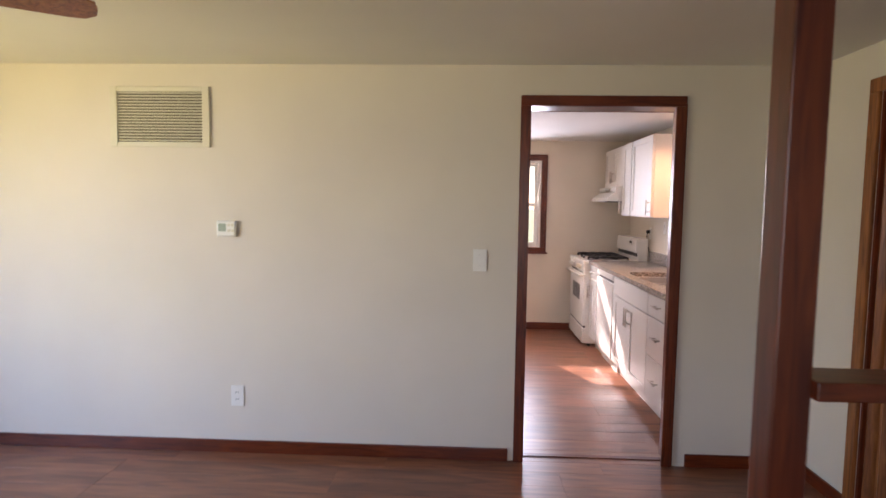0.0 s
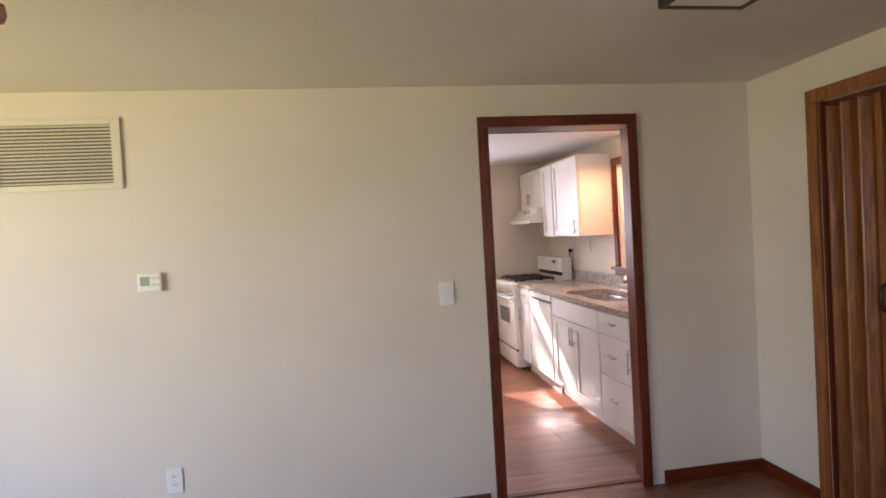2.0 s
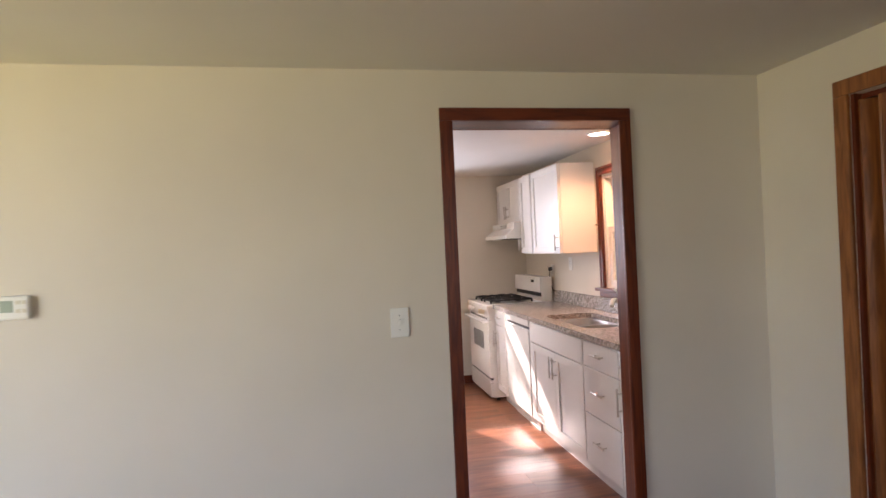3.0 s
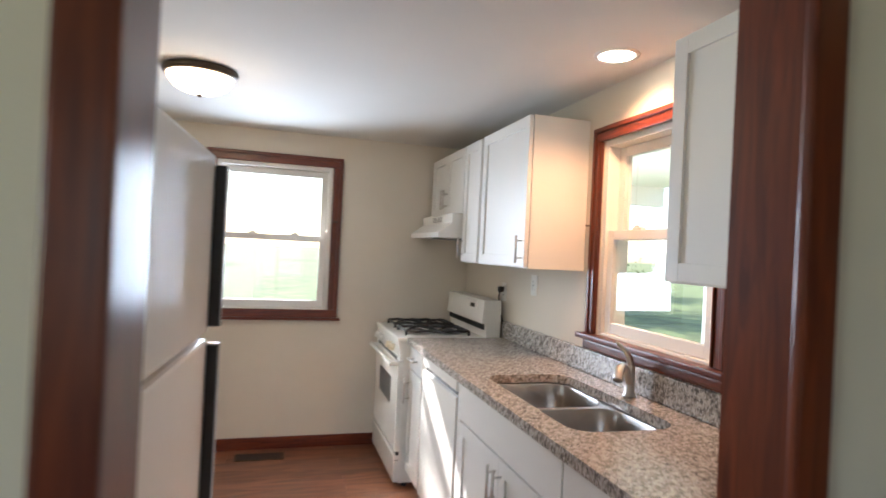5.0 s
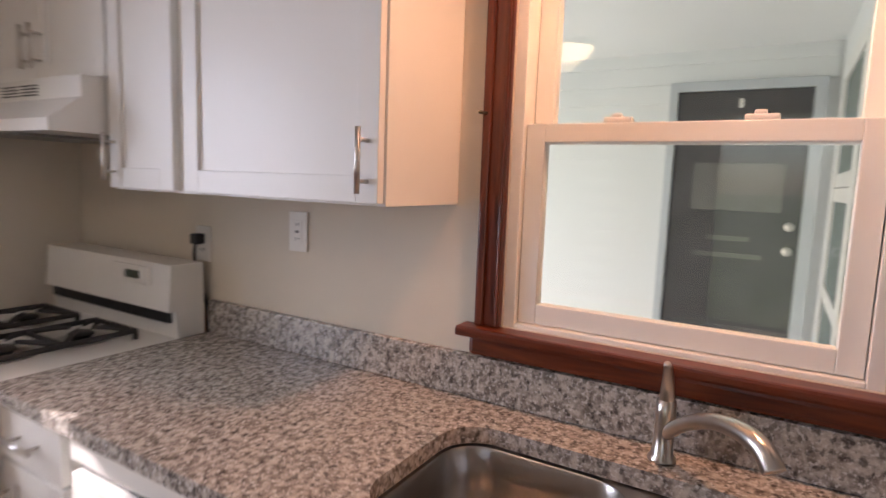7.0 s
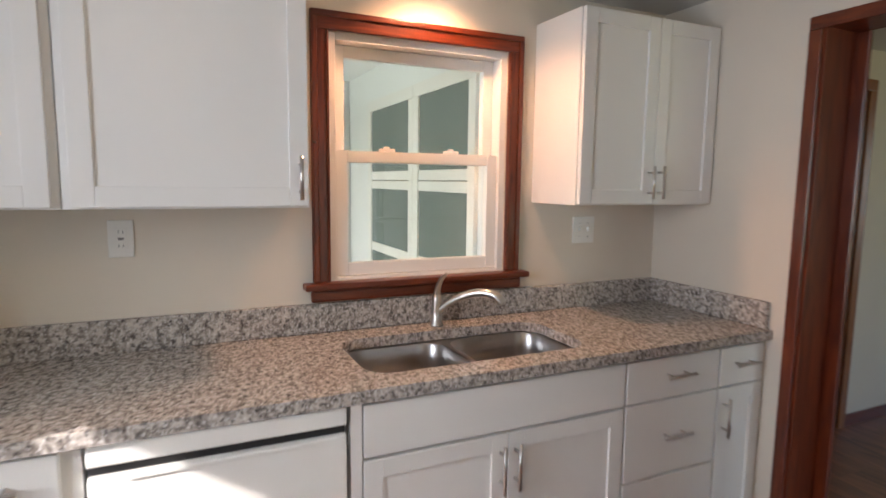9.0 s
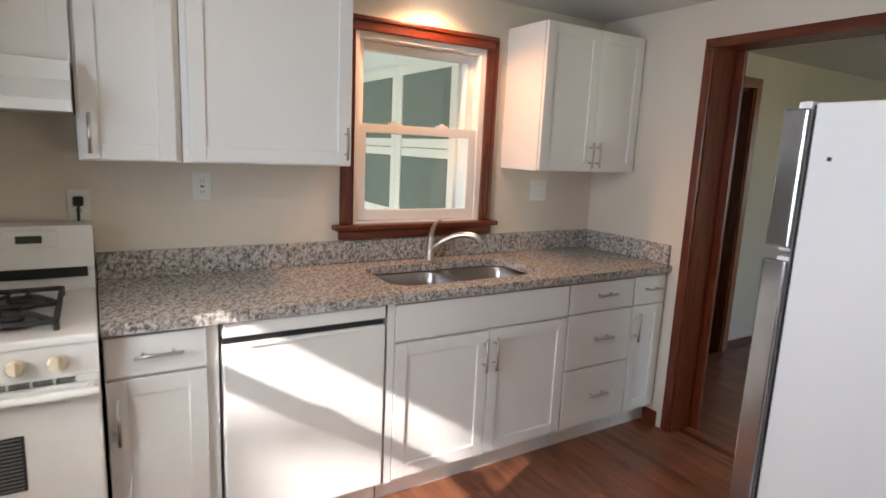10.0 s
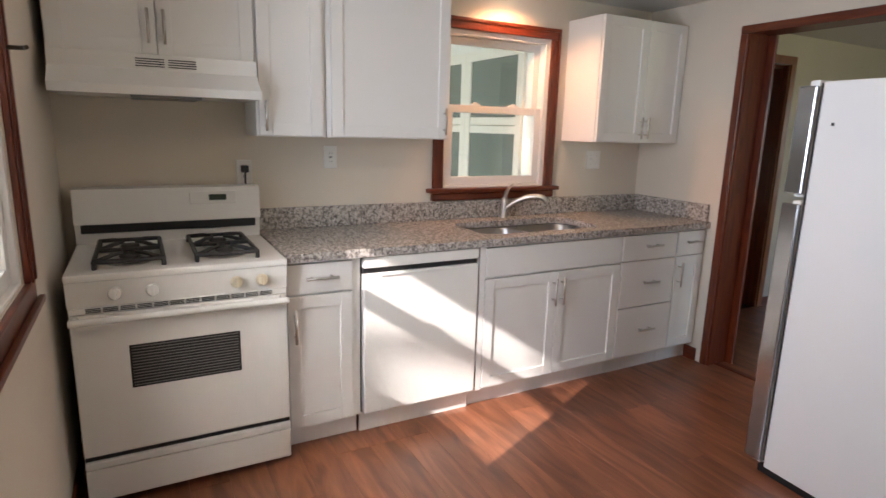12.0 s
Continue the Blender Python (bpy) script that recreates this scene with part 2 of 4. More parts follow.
def smooth_path(pts, steps=6):
    """Points on a soft curve through pts."""
    v = [Vector(p) for p in pts]
    out = []
    for i in range(len(v) - 1):
        p0, p1, p2, p3 = v[max(i - 1, 0)], v[i], v[i + 1], v[min(i + 2, len(v) - 1)]
        for k in range(steps):
            t = k / steps
            out.append(0.5 * ((2 * p1) + (p2 - p0) * t + (2 * p0 - 5 * p1 + 4 * p2 - p3) * t * t + (3 * p1 - p0 - 3 * p2 + p3) * t ** 3))
    out.append(v[-1])
    return out


# ---- plan ----
XS, YF, YK, XL, CEIL = 2.0, 3.60, 0.165, -1.70, 2.24       # sink wall, far wall, dividing wall, side wall, ceiling
XR, XLL, YB = 1.955, -3.60, -5.0                           # living room
DX0, DX1, DZ = 0.401, 1.272, 2.036                         # doorway between the rooms
T = 0.15


def wall_rows(axis, a0, a1, d0, d1, z0, z1, holes):
    """Boxes of a wall along an axis from a0 to a1, thick from d0 to d1, with holes (b0, b1, zl, zh)."""
    rows, cur = [], a0
    for b0, b1, zl, zh in sorted(holes):
        rows += [(cur, b0, z0, z1), (b0, b1, z0, zl), (b0, b1, zh, z1)]
        cur = b1
    rows.append((cur, a1, z0, z1))
    out = []
    for p, q, zl, zh in rows:
        if q - p > 1e-4 and zh - zl > 1e-4:
            out.append((p, d0, zl, q, d1, zh) if axis == "x" else (d0, p, zl, d1, q, zh))
    return out


def wall(name, label, *args):
    return structure(blocks(name, M_WALL, None, wall_rows(*args)), label, "wall")


FW = (0.16, 0.945, 0.985, 2.01)        # far window's opening: x, x, z, z
SW = (1.0, 1.735, 1.10, 1.99)          # sink window's opening: y, y, z, z
RD = (-1.36, -0.495, 0.0, 2.01)        # folding door's opening in the living room: y, y, z, z
wall("wall_north", "cream painted kitchen wall with a wood-framed window", "x", XL, XS + T, YF, YF + T, 0, CEIL, [FW])
wall("wall_east", "cream painted wall behind the sink counter", "y", YK - 0.165, YF, XS, XS + T, 0, CEIL, [SW])
wall("wall_middle", "cream painted wall between living room and kitchen", "x", XLL, XS, 0.0, YK, 0, CEIL, [(DX0, DX1, 0, DZ)])
# The opening is out of view, added to let fill light in.
wall("wall_west", "cream painted kitchen side wall with an unseen opening added for light", "y", YK, YF, XL - T, XL, 0, CEIL, [(0.55, 1.65, 0.35, 2.05)])
wall("wall_living_east", "cream painted living room wall with a folding door", "y", YB, 0.0, XR, XR + T, 0, CEIL, [RD])
wall("wall_living_west", "cream painted living room side wall with a wide window", "y", YB, 0.0, XLL - T, XLL, 0, CEIL, [(-3.0, -1.0, 0.65, 2.05)])
wall("wall_living_south", "cream painted living room end wall", "x", XLL, XR + T, YB - T, YB, 0, CEIL, [(-0.8, 1.2, 0.7, 2.0)])
structure(block("ceiling", M_CEIL, None, XLL - T, YB - T, CEIL, XR + T, YF + T, CEIL + 0.1), "white painted ceiling with soft roller texture", "ceiling")
structure(block("subfloor", M_GAP, None, XLL - T, YB - T, -0.14, XS + T, YF + T, -0.012), "dark subfloor under the vinyl planks", "floor")
# Unseen overhang, as deep as the sun patch's upper edge needs.
structure(block("sun_cut_eave", M_SIDING, None, XL - 0.6, YF + T, CEIL + 0.03, 1.9, YF + T + 0.74, CEIL + 0.15), "unseen boxed overhang added to cut the sun above the kitchen window", "eave")
wall("wall_wing_east", "cream painted end wall of the side room", "y", -2.0, 0.88, 4.42, 4.42 + T, 0, CEIL, [])
wall("wall_wing_south", "cream painted wall of the side room", "x", XR + T, 4.42 + T, -2.0 - T, -2.0, 0, CEIL, [])
structure(block("ceiling_wing", M_CEIL, None, XR + T + 0.002, -2.0 - T, CEIL, 4.42 + T, 0.98, CEIL + 0.1), "white painted ceiling of the side room", "ceiling")
structure(block("floor_wing", M_FLOOR, None, XR + T, -2.0, -0.14, 4.42, 0.88, -0.001), "reddish-brown floor of the side room", "floor")


# ---- trim ----
def casing(name, label, axis, face, out, a0, a1, z0, z1, w, full=False, depth=0.018, wood_mat=None, band=False):
    """Flat wood casing round an opening a0..a1, z0..z1 on a wall face; out is +1 or -1. full: a board below too."""
    t = thing(name, label, "casing", kind="structure")
    f0, f1 = face, face + out * depth

    def put(nm, p, q, zl, zh, mat):
        r = (p, min(f0, f1), zl, q, max(f0, f1), zh) if axis == "x" else (min(f0, f1), p, zl, max(f0, f1), q, zh)
        return block(nm, mat, t, *r, bevel=0.005)
    across = wood_mat or (M_TRIM_H if axis == "x" else M_TRIM_Y)
    put("side_board", a0 - w, a0, z0, z1, wood_mat or M_TRIM)
    put("side_board", a1, a1 + w, z0, z1, wood_mat or M_TRIM)
    put("head_board", a0 - w, a1 + w, z1, z1 + w, across)
    if full:
        put("bottom_board", a0 - w, a1 + w, z0 - w, z0, across)
    if band:
        f0, f1 = face + out * depth, face + out * (depth + 0.007)
        b = w * 0.36
        put("outer_band", a0 - w + 0.002, a0 - w + b, z0, z1 + w - b, M_TRIM)
        put("outer_band", a1 + w - b, a1 + w - 0.002, z0, z1 + w - b, M_TRIM)
        put("outer_band", a0 - w + 0.002, a1 + w - 0.002, z1 + w - b, z1 + w - 0.002, across)
        put("inner_bead", a0 - 0.012, a0 - 0.003, z0, z1, M_TRIM)
        put("inner_bead", a1 + 0.003, a1 + 0.012, z0, z1, M_TRIM)
    return t


casing("door_casing_living", "red-brown stained wood casing round the kitchen doorway", "x", 0.0, -1, DX0 + 0.023, 1.206, 0, DZ - 0.018, 0.057)
casing("door_casing_kitchen", "red-brown stained wood casing on the doorway's kitchen side", "x", YK, 1, DX0 + 0.010, DX1 - 0.006, 0, DZ - 0.020, 0.046, depth=0.012)
jamb = thing("door_jamb", "red-brown stained wood lining of the open doorway", "jamb", kind="structure")
block("side_lining", M_TRIM, jamb, DX0, 0.001, 0, DX0 + 0.018, YK - 0.001, DZ)
block("side_lining", M_TRIM, jamb, DX1 - 0.018, 0.001, 0, DX1, YK - 0.001, DZ)
block("head_lining", M_TRIM_H, jamb, DX0 + 0.018, 0.001, DZ - 0.018, DX1 - 0.018, YK - 0.001, DZ)
structure(block("threshold_strip", M_TRIM_H, None, DX0 + 0.018, 0.06, 0.0, DX1 - 0.018, 0.10, 0.006, 0.002), "thin wood threshold strip in the doorway", "threshold")
casing("folding_door_casing", "honey-brown stained casing round the folding door", "y", XR, -1, RD[0], RD[1], 0, RD[3], 0.065, wood_mat=M_DOORWOOD)
casing("far_window_casing", "dark red stained casing round the kitchen window", "x", YF, -1, FW[0], FW[1], FW[2], FW[3], 0.07, full=True, band=True)
casing("sink_window_casing", "dark red stained casing round the window above the sink", "y", XS, -1, SW[0], SW[1], SW[2], SW[3], 0.065, depth=0.018, band=True)
stool = thing("window_stool", "dark red stained stool and apron under the sink window", "sill", kind="structure")
block("stool", M_TRIM_Y, stool, 1.945, 0.90, 1.074, 2.03, 1.835, 1.099, 0.007)
block("apron", M_TRIM_Y, stool, 1.972, 0.925, 1.026, 1.998, 1.81, 1.0735, 0.012)
structure(block("window_stool_far", M_TRIM_H, None, 0.06, YF - 0.035, FW[2] - 0.075, 1.035, YF - 0.019, FW[2] - 0.055, 0.004), "narrow dark red ledge on the kitchen window's lower casing", "sill")


def slot_rows(owner, x0, x1, ys, width, zs, half):
    """Dark slots, one mesh shared by all of them."""
    bm = bmesh.new()
    box(bm, x0, 0, -half, x1, width, half)
    slot = part("vent_slot", bm, M_BLACK, owner)
    spots = [(y, z) for y in ys for z in zs]
    slot.location.y, slot.location.z = spots[0]
    for y, z in spots[1:]:
        o = new("vent_slot", slot.data)
        o.parent = owner
        o.location.y, o.location.z = y, z


def baseboard(name, rows, mat):
    return structure(blocks(name, mat, None, rows, 0.004), "red-brown stained baseboard along the wall", "baseboard")


baseboard("baseboard_living", [(XLL, -0.014, 0, DX0 - 0.066, -0.001, 0.075), (DX1 + 0.066, -0.014, 0, XR, -0.001, 0.075)], M_TRIM_H)
baseboard("baseboard_living_east", [(XR - 0.014, RD[1] + 0.066, 0, XR - 0.001, -0.015, 0.075), (XR - 0.014, YB, 0, XR - 0.001, RD[0] - 0.066, 0.075)], M_TRIM_Y)
baseboard("baseboard_kitchen_north", [(XL, YF - 0.014, 0, 1.95, YF - 0.001, 0.085)], M_TRIM_H)
baseboard("baseboard_kitchen_south", [(DX1 + 0.076, YK + 0.001, 0, 1.44, YK + 0.014, 0.085), (XL, YK + 0.001, 0, DX0 - 0.076, YK + 0.014, 0.085)], M_TRIM_H)
baseboard("baseboard_kitchen_west", [(XL + 0.001, YK + 0.015, 0, XL + 0.014, YF - 0.015, 0.085)], M_TRIM_Y)


# ---- windows ----
def sash_window(name, label, axis, a0, a1, z0, z1, face, out, mid, jamb_w=0.028, stile=0.044):
    """White double-hung window in an opening; out points to the outside."""
    t = thing(name, label, "window", kind="structure")

    def bx(nm, mat, p, q, zl, zh, d0, d1, parent=None, bevel=0.003):
        f0, f1 = face + out * d0, face + out * d1
        lo, hi = min(f0, f1), max(f0, f1)
        r = (p, lo, zl, q, hi, zh) if axis == "x" else (lo, p, zl, hi, q, zh)
        return block(nm, mat, parent or t, *r, bevel=bevel)
    bx("frame_jamb", M_VINYL, a0, a0 + jamb_w, z0, z1, 0.005, 0.13)
    bx("frame_jamb", M_VINYL, a1 - jamb_w, a1, z0, z1, 0.005, 0.13)
    bx("frame_head", M_VINYL, a0 + jamb_w, a1 - jamb_w, z1 - jamb_w, z1, 0.005, 0.13)
    bx("frame_sill", M_VINYL, a0 + jamb_w, a1 - jamb_w, z0, z0 + 0.012, 0.005, 0.13)
    i0, i1 = a0 + jamb_w + 0.002, a1 - jamb_w - 0.002
    for nm, zl, zh, d0, low in (("lower_sash", z0 + 0.014, mid + 0.022, 0.02, True), ("upper_sash", mid - 0.02, z1 - jamb_w - 0.002, 0.065, False)):
        rail_b = 0.047 if low else 0.042
        rail_t = 0.042
        s = bx(nm, M_VINYL, i0, i0 + stile, zl, zh, d0, d0 + 0.038)
        bx("stile", M_VINYL, i1 - stile, i1, zl, zh, d0, d0 + 0.038, s)
        bx("bottom_rail", M_VINYL, i0 + stile, i1 - stile, zl, zl + rail_b, d0 + 0.001, d0 + 0.037, s)
        bx("top_rail", M_VINYL, i0 + stile, i1 - stile, zh - rail_t, zh, d0 + 0.001, d0 + 0.037, s)
        g = bx("pane", M_GLASS, i0 + stile, i1 - stile, zl + rail_b, zh - rail_t, d0 + 0.016, d0 + 0.020, s, 0)
        g.visible_shadow = False
        if low:
            for k in (0.3, 0.7):
                c = i0 + (i1 - i0) * k
                bx("sash_lock", M_VINYL, c - 0.03, c + 0.03, zh, zh + 0.012, d0 + 0.004, d0 + 0.03, s, 0.004)
                bx("lock_lever", M_VINYL, c - 0.008, c + 0.014, zh + 0.010, zh + 0.020, d0 + 0.006, d0 + 0.02, s, 0.003)
    return t


sash_window("window_1", "white vinyl double-hung window facing the lawn", "x", FW[0], FW[1], FW[2], FW[3], YF, 1, 1.49)
sash_window("window_2", "white vinyl double-hung window above the sink facing the porch", "y", SW[0], SW[1], SW[2], SW[3], XS, 1, 1.556)
catch = thing("casing_hook", "small dark metal hook on the sink window casing", "hook")
bm = bmesh.new()
tube(bm, [(1.976, 1.788, 1.60), (1.966, 1.792, 1.60), (1.960, 1.802, 1.602)], 0.004, 8)
part("hook", bm, M_BRONZE, catch)
tie = thing("curtain_tieback", "small dark metal tieback knob on the far window casing", "tieback")
bm = bmesh.new()
tube(bm, [(0.985, 3.582, 1.62), (0.985, 3.55, 1.62), (0.97, 3.535, 1.62), (0.95, 3.53, 1.62)], 0.006, 8)
part("knob", bm, M_BRONZE, tie)

# ---- kitchen cabinets ----
def shaker(parent, name, y0, y1, z0, z1, x, frame_w=0.055, label=""):
    """A recessed-panel front facing -x, its face at x."""
    g = 0.0018
    y0, y1, z0, z1 = y0 + g, y1 - g, z0 + g, z1 - g
    p = block(name, M_CAB, parent, x + 0.009, y0 + frame_w - 0.003, z0 + frame_w - 0.003, x + 0.019, y1 - frame_w + 0.003, z1 - frame_w + 0.003)
    for nm, r in (("stile", (x, y0, z0, x + 0.02, y0 + frame_w, z1)), ("stile", (x, y1 - frame_w, z0, x + 0.02, y1, z1)), ("rail", (x, y0 + frame_w, z0, x + 0.02, y1 - frame_w, z0 + frame_w)), ("rail", (x, y0 + frame_w, z1 - frame_w, x + 0.02, y1 - frame_w, z1))):
        block(nm, M_CAB, p, *r, bevel=0.0022)
    return p


def slab(parent, name, y0, y1, z0, z1, x):
    g = 0.0018
    return block(name, M_CAB, parent, x, y0 + g, z0 + g, x + 0.02, y1 - g, z1 - g, 0.003)


def pull(parent, y, z, x, length=0.13, upright=True):
    """Nickel bar pull on two posts, on a face at x."""
    bm = bmesh.new()
    h = length / 2
    d = Vector((0, 0, 1)) if upright else Vector((0, 1, 0))
    c = Vector((x - 0.032, y, z))
    tube(bm, [c - d * h, c + d * h], 0.006, 10)
    for s in (-0.62, 0.62):
        tube(bm, [c + d * h * s, c + d * h * s + Vector((0.032, 0, 0))], 0.0045, 8)
    return part("bar_pull", bm, M_NICKEL, parent, "brushed nickel bar pull", True)


def carcass(name, label, y0, y1, z0, z1, x, group):
    t = thing(name, label, "cabinet", group=group)
    block("body", M_CAB, t, x + 0.0215, y0 + 0.0006, z0, XS - 0.001, y1 - 0.0006, z1, 0.0015)
    return t


UX, UZ0, UZ1 = 1.682, 1.385, 2.112
GU, GB = "upper cabinets", "base cabinets"
c = carcass("wall_cabinet", "short white two-door cabinet above the range hood", 2.822, 3.565, 1.692, UZ1, UX, GU)
d = shaker(c, "door", 2.822, 3.193, 1.694, UZ1, UX)
pull(d, 3.165, 1.80, UX)
d = shaker(c, "door", 3.193, 3.565, 1.694, UZ1, UX)
pull(d, 3.222, 1.80, UX)
c = carcass("wall_cabinet", "narrow white shaker cabinet beside the range hood", 2.507, 2.82, UZ0, UZ1, UX, GU)
pull(shaker(c, "door", 2.525, 2.812, UZ0 + 0.004, UZ1, UX), 2.785, 1.475, UX)
c = carcass("wall_cabinet", "wide white shaker cabinet beside the sink window", 1.868, 2.505, UZ0, UZ1, UX, GU)
pull(shaker(c, "door", 1.872, 2.485, UZ0 + 0.004, UZ1, UX), 1.90, 1.475, UX)
c = carcass("wall_cabinet", "white two-door shaker cabinet in the corner by the doorway", 0.168, 0.868, UZ0, UZ1, UX, GU)
pull(shaker(c, "door", 0.172, 0.50, UZ0 + 0.004, UZ1, UX), 0.475, 1.475, UX)
pull(shaker(c, "door", 0.50, 0.866, UZ0 + 0.004, UZ1, UX), 0.527, 1.475, UX)

BX, BZ0, BZ1 = 1.378, 0.112, 0.875


def base(name, label, y0, y1):
    t = carcass(name, label, y0, y1, BZ0, 0.877, BX, GB)
    block("toe_kick", M_CAB, t, 1.455, y0 + 0.0006, 0.0, 1.475, y1 - 0.0006, BZ0, label="recessed white toe kick")
    return t


c = base("base_cabinet", "narrow white base cabinet between stove and dishwasher", 2.452, 2.785)
pull(slab(c, "drawer", 2.492, 2.783, 0.733, BZ1 - 0.008, BX), 2.635, 0.805, BX, 0.14, False)
pull(shaker(c, "door", 2.492, 2.783, BZ0 + 0.006, 0.727, BX), 2.755, 0.60, BX, 0.15)
c = thing("sink_base_cabinet", "white two-door sink base cabinet with a false front", "cabinet", group=GB)
for r in ((1.40, 0.876, BZ0, XS - 0.001, 0.894, 0.877), (1.40, 1.802, BZ0, XS - 0.001, 1.8345, 0.877), (1.40, 0.894, BZ0, XS - 0.001, 1.802, BZ0 + 0.018), (1.40, 0.894, 0.70, 1.42, 1.802, 0.877), (1.40, 1.32, BZ0 + 0.018, 1.42, 1.356, 0.70), (1.3795, 1.803, BZ0, 1.3998, 1.8345, 0.877)):
    block("body_panel", M_CAB, c, *r)
block("toe_kick", M_CAB, c, 1.455, 0.876, 0.0, 1.475, 1.8345, BZ0 - 0.0005, label="recessed white toe kick")
slab(c, "false_front", 0.878, 1.80, 0.712, BZ1 - 0.008, BX)
pull(shaker(c, "door", 0.878, 1.338, BZ0 + 0.006, 0.706, BX), 1.312, 0.60, BX, 0.15)
pull(shaker(c, "door", 1.338, 1.80, BZ0 + 0.006, 0.706, BX), 1.366, 0.60, BX, 0.15)
c = base("drawer_cabinet", "white three-drawer base cabinet beside the sink cabinet", 0.424, 0.873)
for z0, z1 in ((0.715, BZ1 - 0.008), (0.43, 0.711), (BZ0 + 0.006, 0.426)):
    pull(slab(c, "drawer", 0.427, 0.871, z0, z1, BX), 0.645, (z0 + z1) / 2 + 0.01, BX, 0.13, False)
c = base("base_cabinet", "slim white end cabinet beside the doorway wall", 0.168, 0.422)
pull(slab(c, "drawer", 0.180, 0.420, 0.715, BZ1 - 0.008, BX), 0.30, 0.80, BX, 0.12, False)
pull(shaker(c, "door", 0.180, 0.420, BZ0 + 0.006, 0.711, BX), 0.392, 0.60, BX, 0.15)

# dishwasher
dw = thing("dishwasher", "white built-in dishwasher with a dark handle recess", "dishwasher")
block("tub", M_GREYPL, dw, 1.42, 1.842, 0.11, 1.97, 2.446, 0.874)
block("door_panel", M_ENAMEL, dw, 1.372, 1.846, 0.118, 1.42, 2.442, 0.795, 0.006)
block("control_strip", M_ENAMEL, dw, 1.372, 1.846, 0.822, 1.42, 2.442, 0.872, 0.005)
block("handle_recess", M_BLACK, dw, 1.392, 1.846, 0.795, 1.42, 2.442, 0.822, label="dark handle recess")
block("handle_lip", M_ENAMEL, dw, 1.366, 1.93, 0.782, 1.374, 2.36, 0.795, 0.003)
block("kick_plate", M_CAB, dw, 1.44, 1.846, 0.0, 1.456, 2.442, 0.11)


# ---- counter and sink ----
def rounded(x0, y0, x1, y1, r, n=7):
    pts = []
    for cx, cy, a in ((x1 - r, y1 - r, 0), (x0 + r, y1 - r, 90), (x0 + r, y0 + r, 180), (x1 - r, y0 + r, 270)):
        for k in range(n + 1):
            t = radians(a + 90 * k / n)
            pts.append((cx + r * math.cos(t), cy + r * math.sin(t)))
    return pts


BOWLS = ((1.472, 1.370, 1.842, 1.747), (1.472, 0.963, 1.842, 1.343))


def sheet_with_holes(bm, outer, holes, z0, z1):
    edges = []
    for loop in [outer] + holes:
        vs = [bm.verts.new((x, y, z1)) for x, y in loop]
        edges += [bm.edges.new((vs[i], vs[(i + 1) % len(vs)])) for i in range(len(vs))]
    faces = [f for f in bmesh.ops.triangle_fill(bm, use_beauty=True, use_dissolve=False, edges=edges)["geom"] if isinstance(f, bmesh.types.BMFace)]
    ext = bmesh.ops.extrude_face_region(bm, geom=faces)
    bmesh.ops.translate(bm, vec=(0, 0, z0 - z1), verts=[v for v in ext["geom"] if isinstance(v, bmesh.types.BMVert)])


CY1 = 2.788
top = thing("worktop", "speckled grey-brown granite worktop with an undermount cutout", "countertop")
bm = bmesh.new()
cut = rounded(1.464, 0.955, 1.850, 1.755, 0.09)
sheet_with_holes(bm, [(1.36, YK + 0.001), (XS - 0.001, YK + 0.001), (XS - 0.001, CY1), (1.36, CY1)], [cut], 0.878, 0.915)
part("slab", bm, M_GRANITE, top)
block("backsplash", M_GRANITE, top, 1.975, YK + 0.002, 0.916, XS - 0.001, CY1, 1.022, 0.003)
block("side_splash", M_GRANITE, top, 1.378, YK + 0.002, 0.916, 1.9745, YK + 0.022, 1.022, 0.003)

sink = thing("sink", "double-bowl stainless undermount sink", "sink")
bm = bmesh.new()
sheet_with_holes(bm, rounded(1.452, 0.943, 1.862, 1.767, 0.10), [rounded(b[0] - 0.003, b[1] - 0.003, b[2] + 0.003, b[3] + 0.003, 0.087) for b in BOWLS], 0.868, 0.8742)
part("flange", bm, M_STEEL, sink, "flat steel flange between the bowls")
for b in BOWLS:
    bm = bmesh.new()
    rings = []
    for inset, z, r in ((-0.0025, 0.8735, 0.0865), (0, 0.870, 0.085), (0.004, 0.80, 0.083), (0.010, 0.715, 0.08), (0.025, 0.695, 0.075), (0.06, 0.688, 0.06)):
        rings.append([bm.verts.new((x, y, z)) for x, y in rounded(b[0] + inset, b[1] + inset, b[2] - inset, b[3] - inset, r)])
    for p, q in zip(rings, rings[1:]):
        for k in range(len(p)):
            bm.faces.new((p[k], p[(k + 1) % len(p)], q[(k + 1) % len(p)], q[k]))
    bm.faces.new(rings[-1])
    bowl = part("bowl", bm, M_STEEL, sink, smooth=True)
    bm = bmesh.new()
    lathe(bm, [(0.0, 0.004), (0.012, 0.006), (0.03, 0.003), (0.042, 0.001), (0.045, 0.0)], ((b[0] + b[2]) / 2 + 0.03, (b[1] + b[3]) / 2, 0.689), 20)
    part("drain", bm, M_CHROME, bowl, smooth=True)

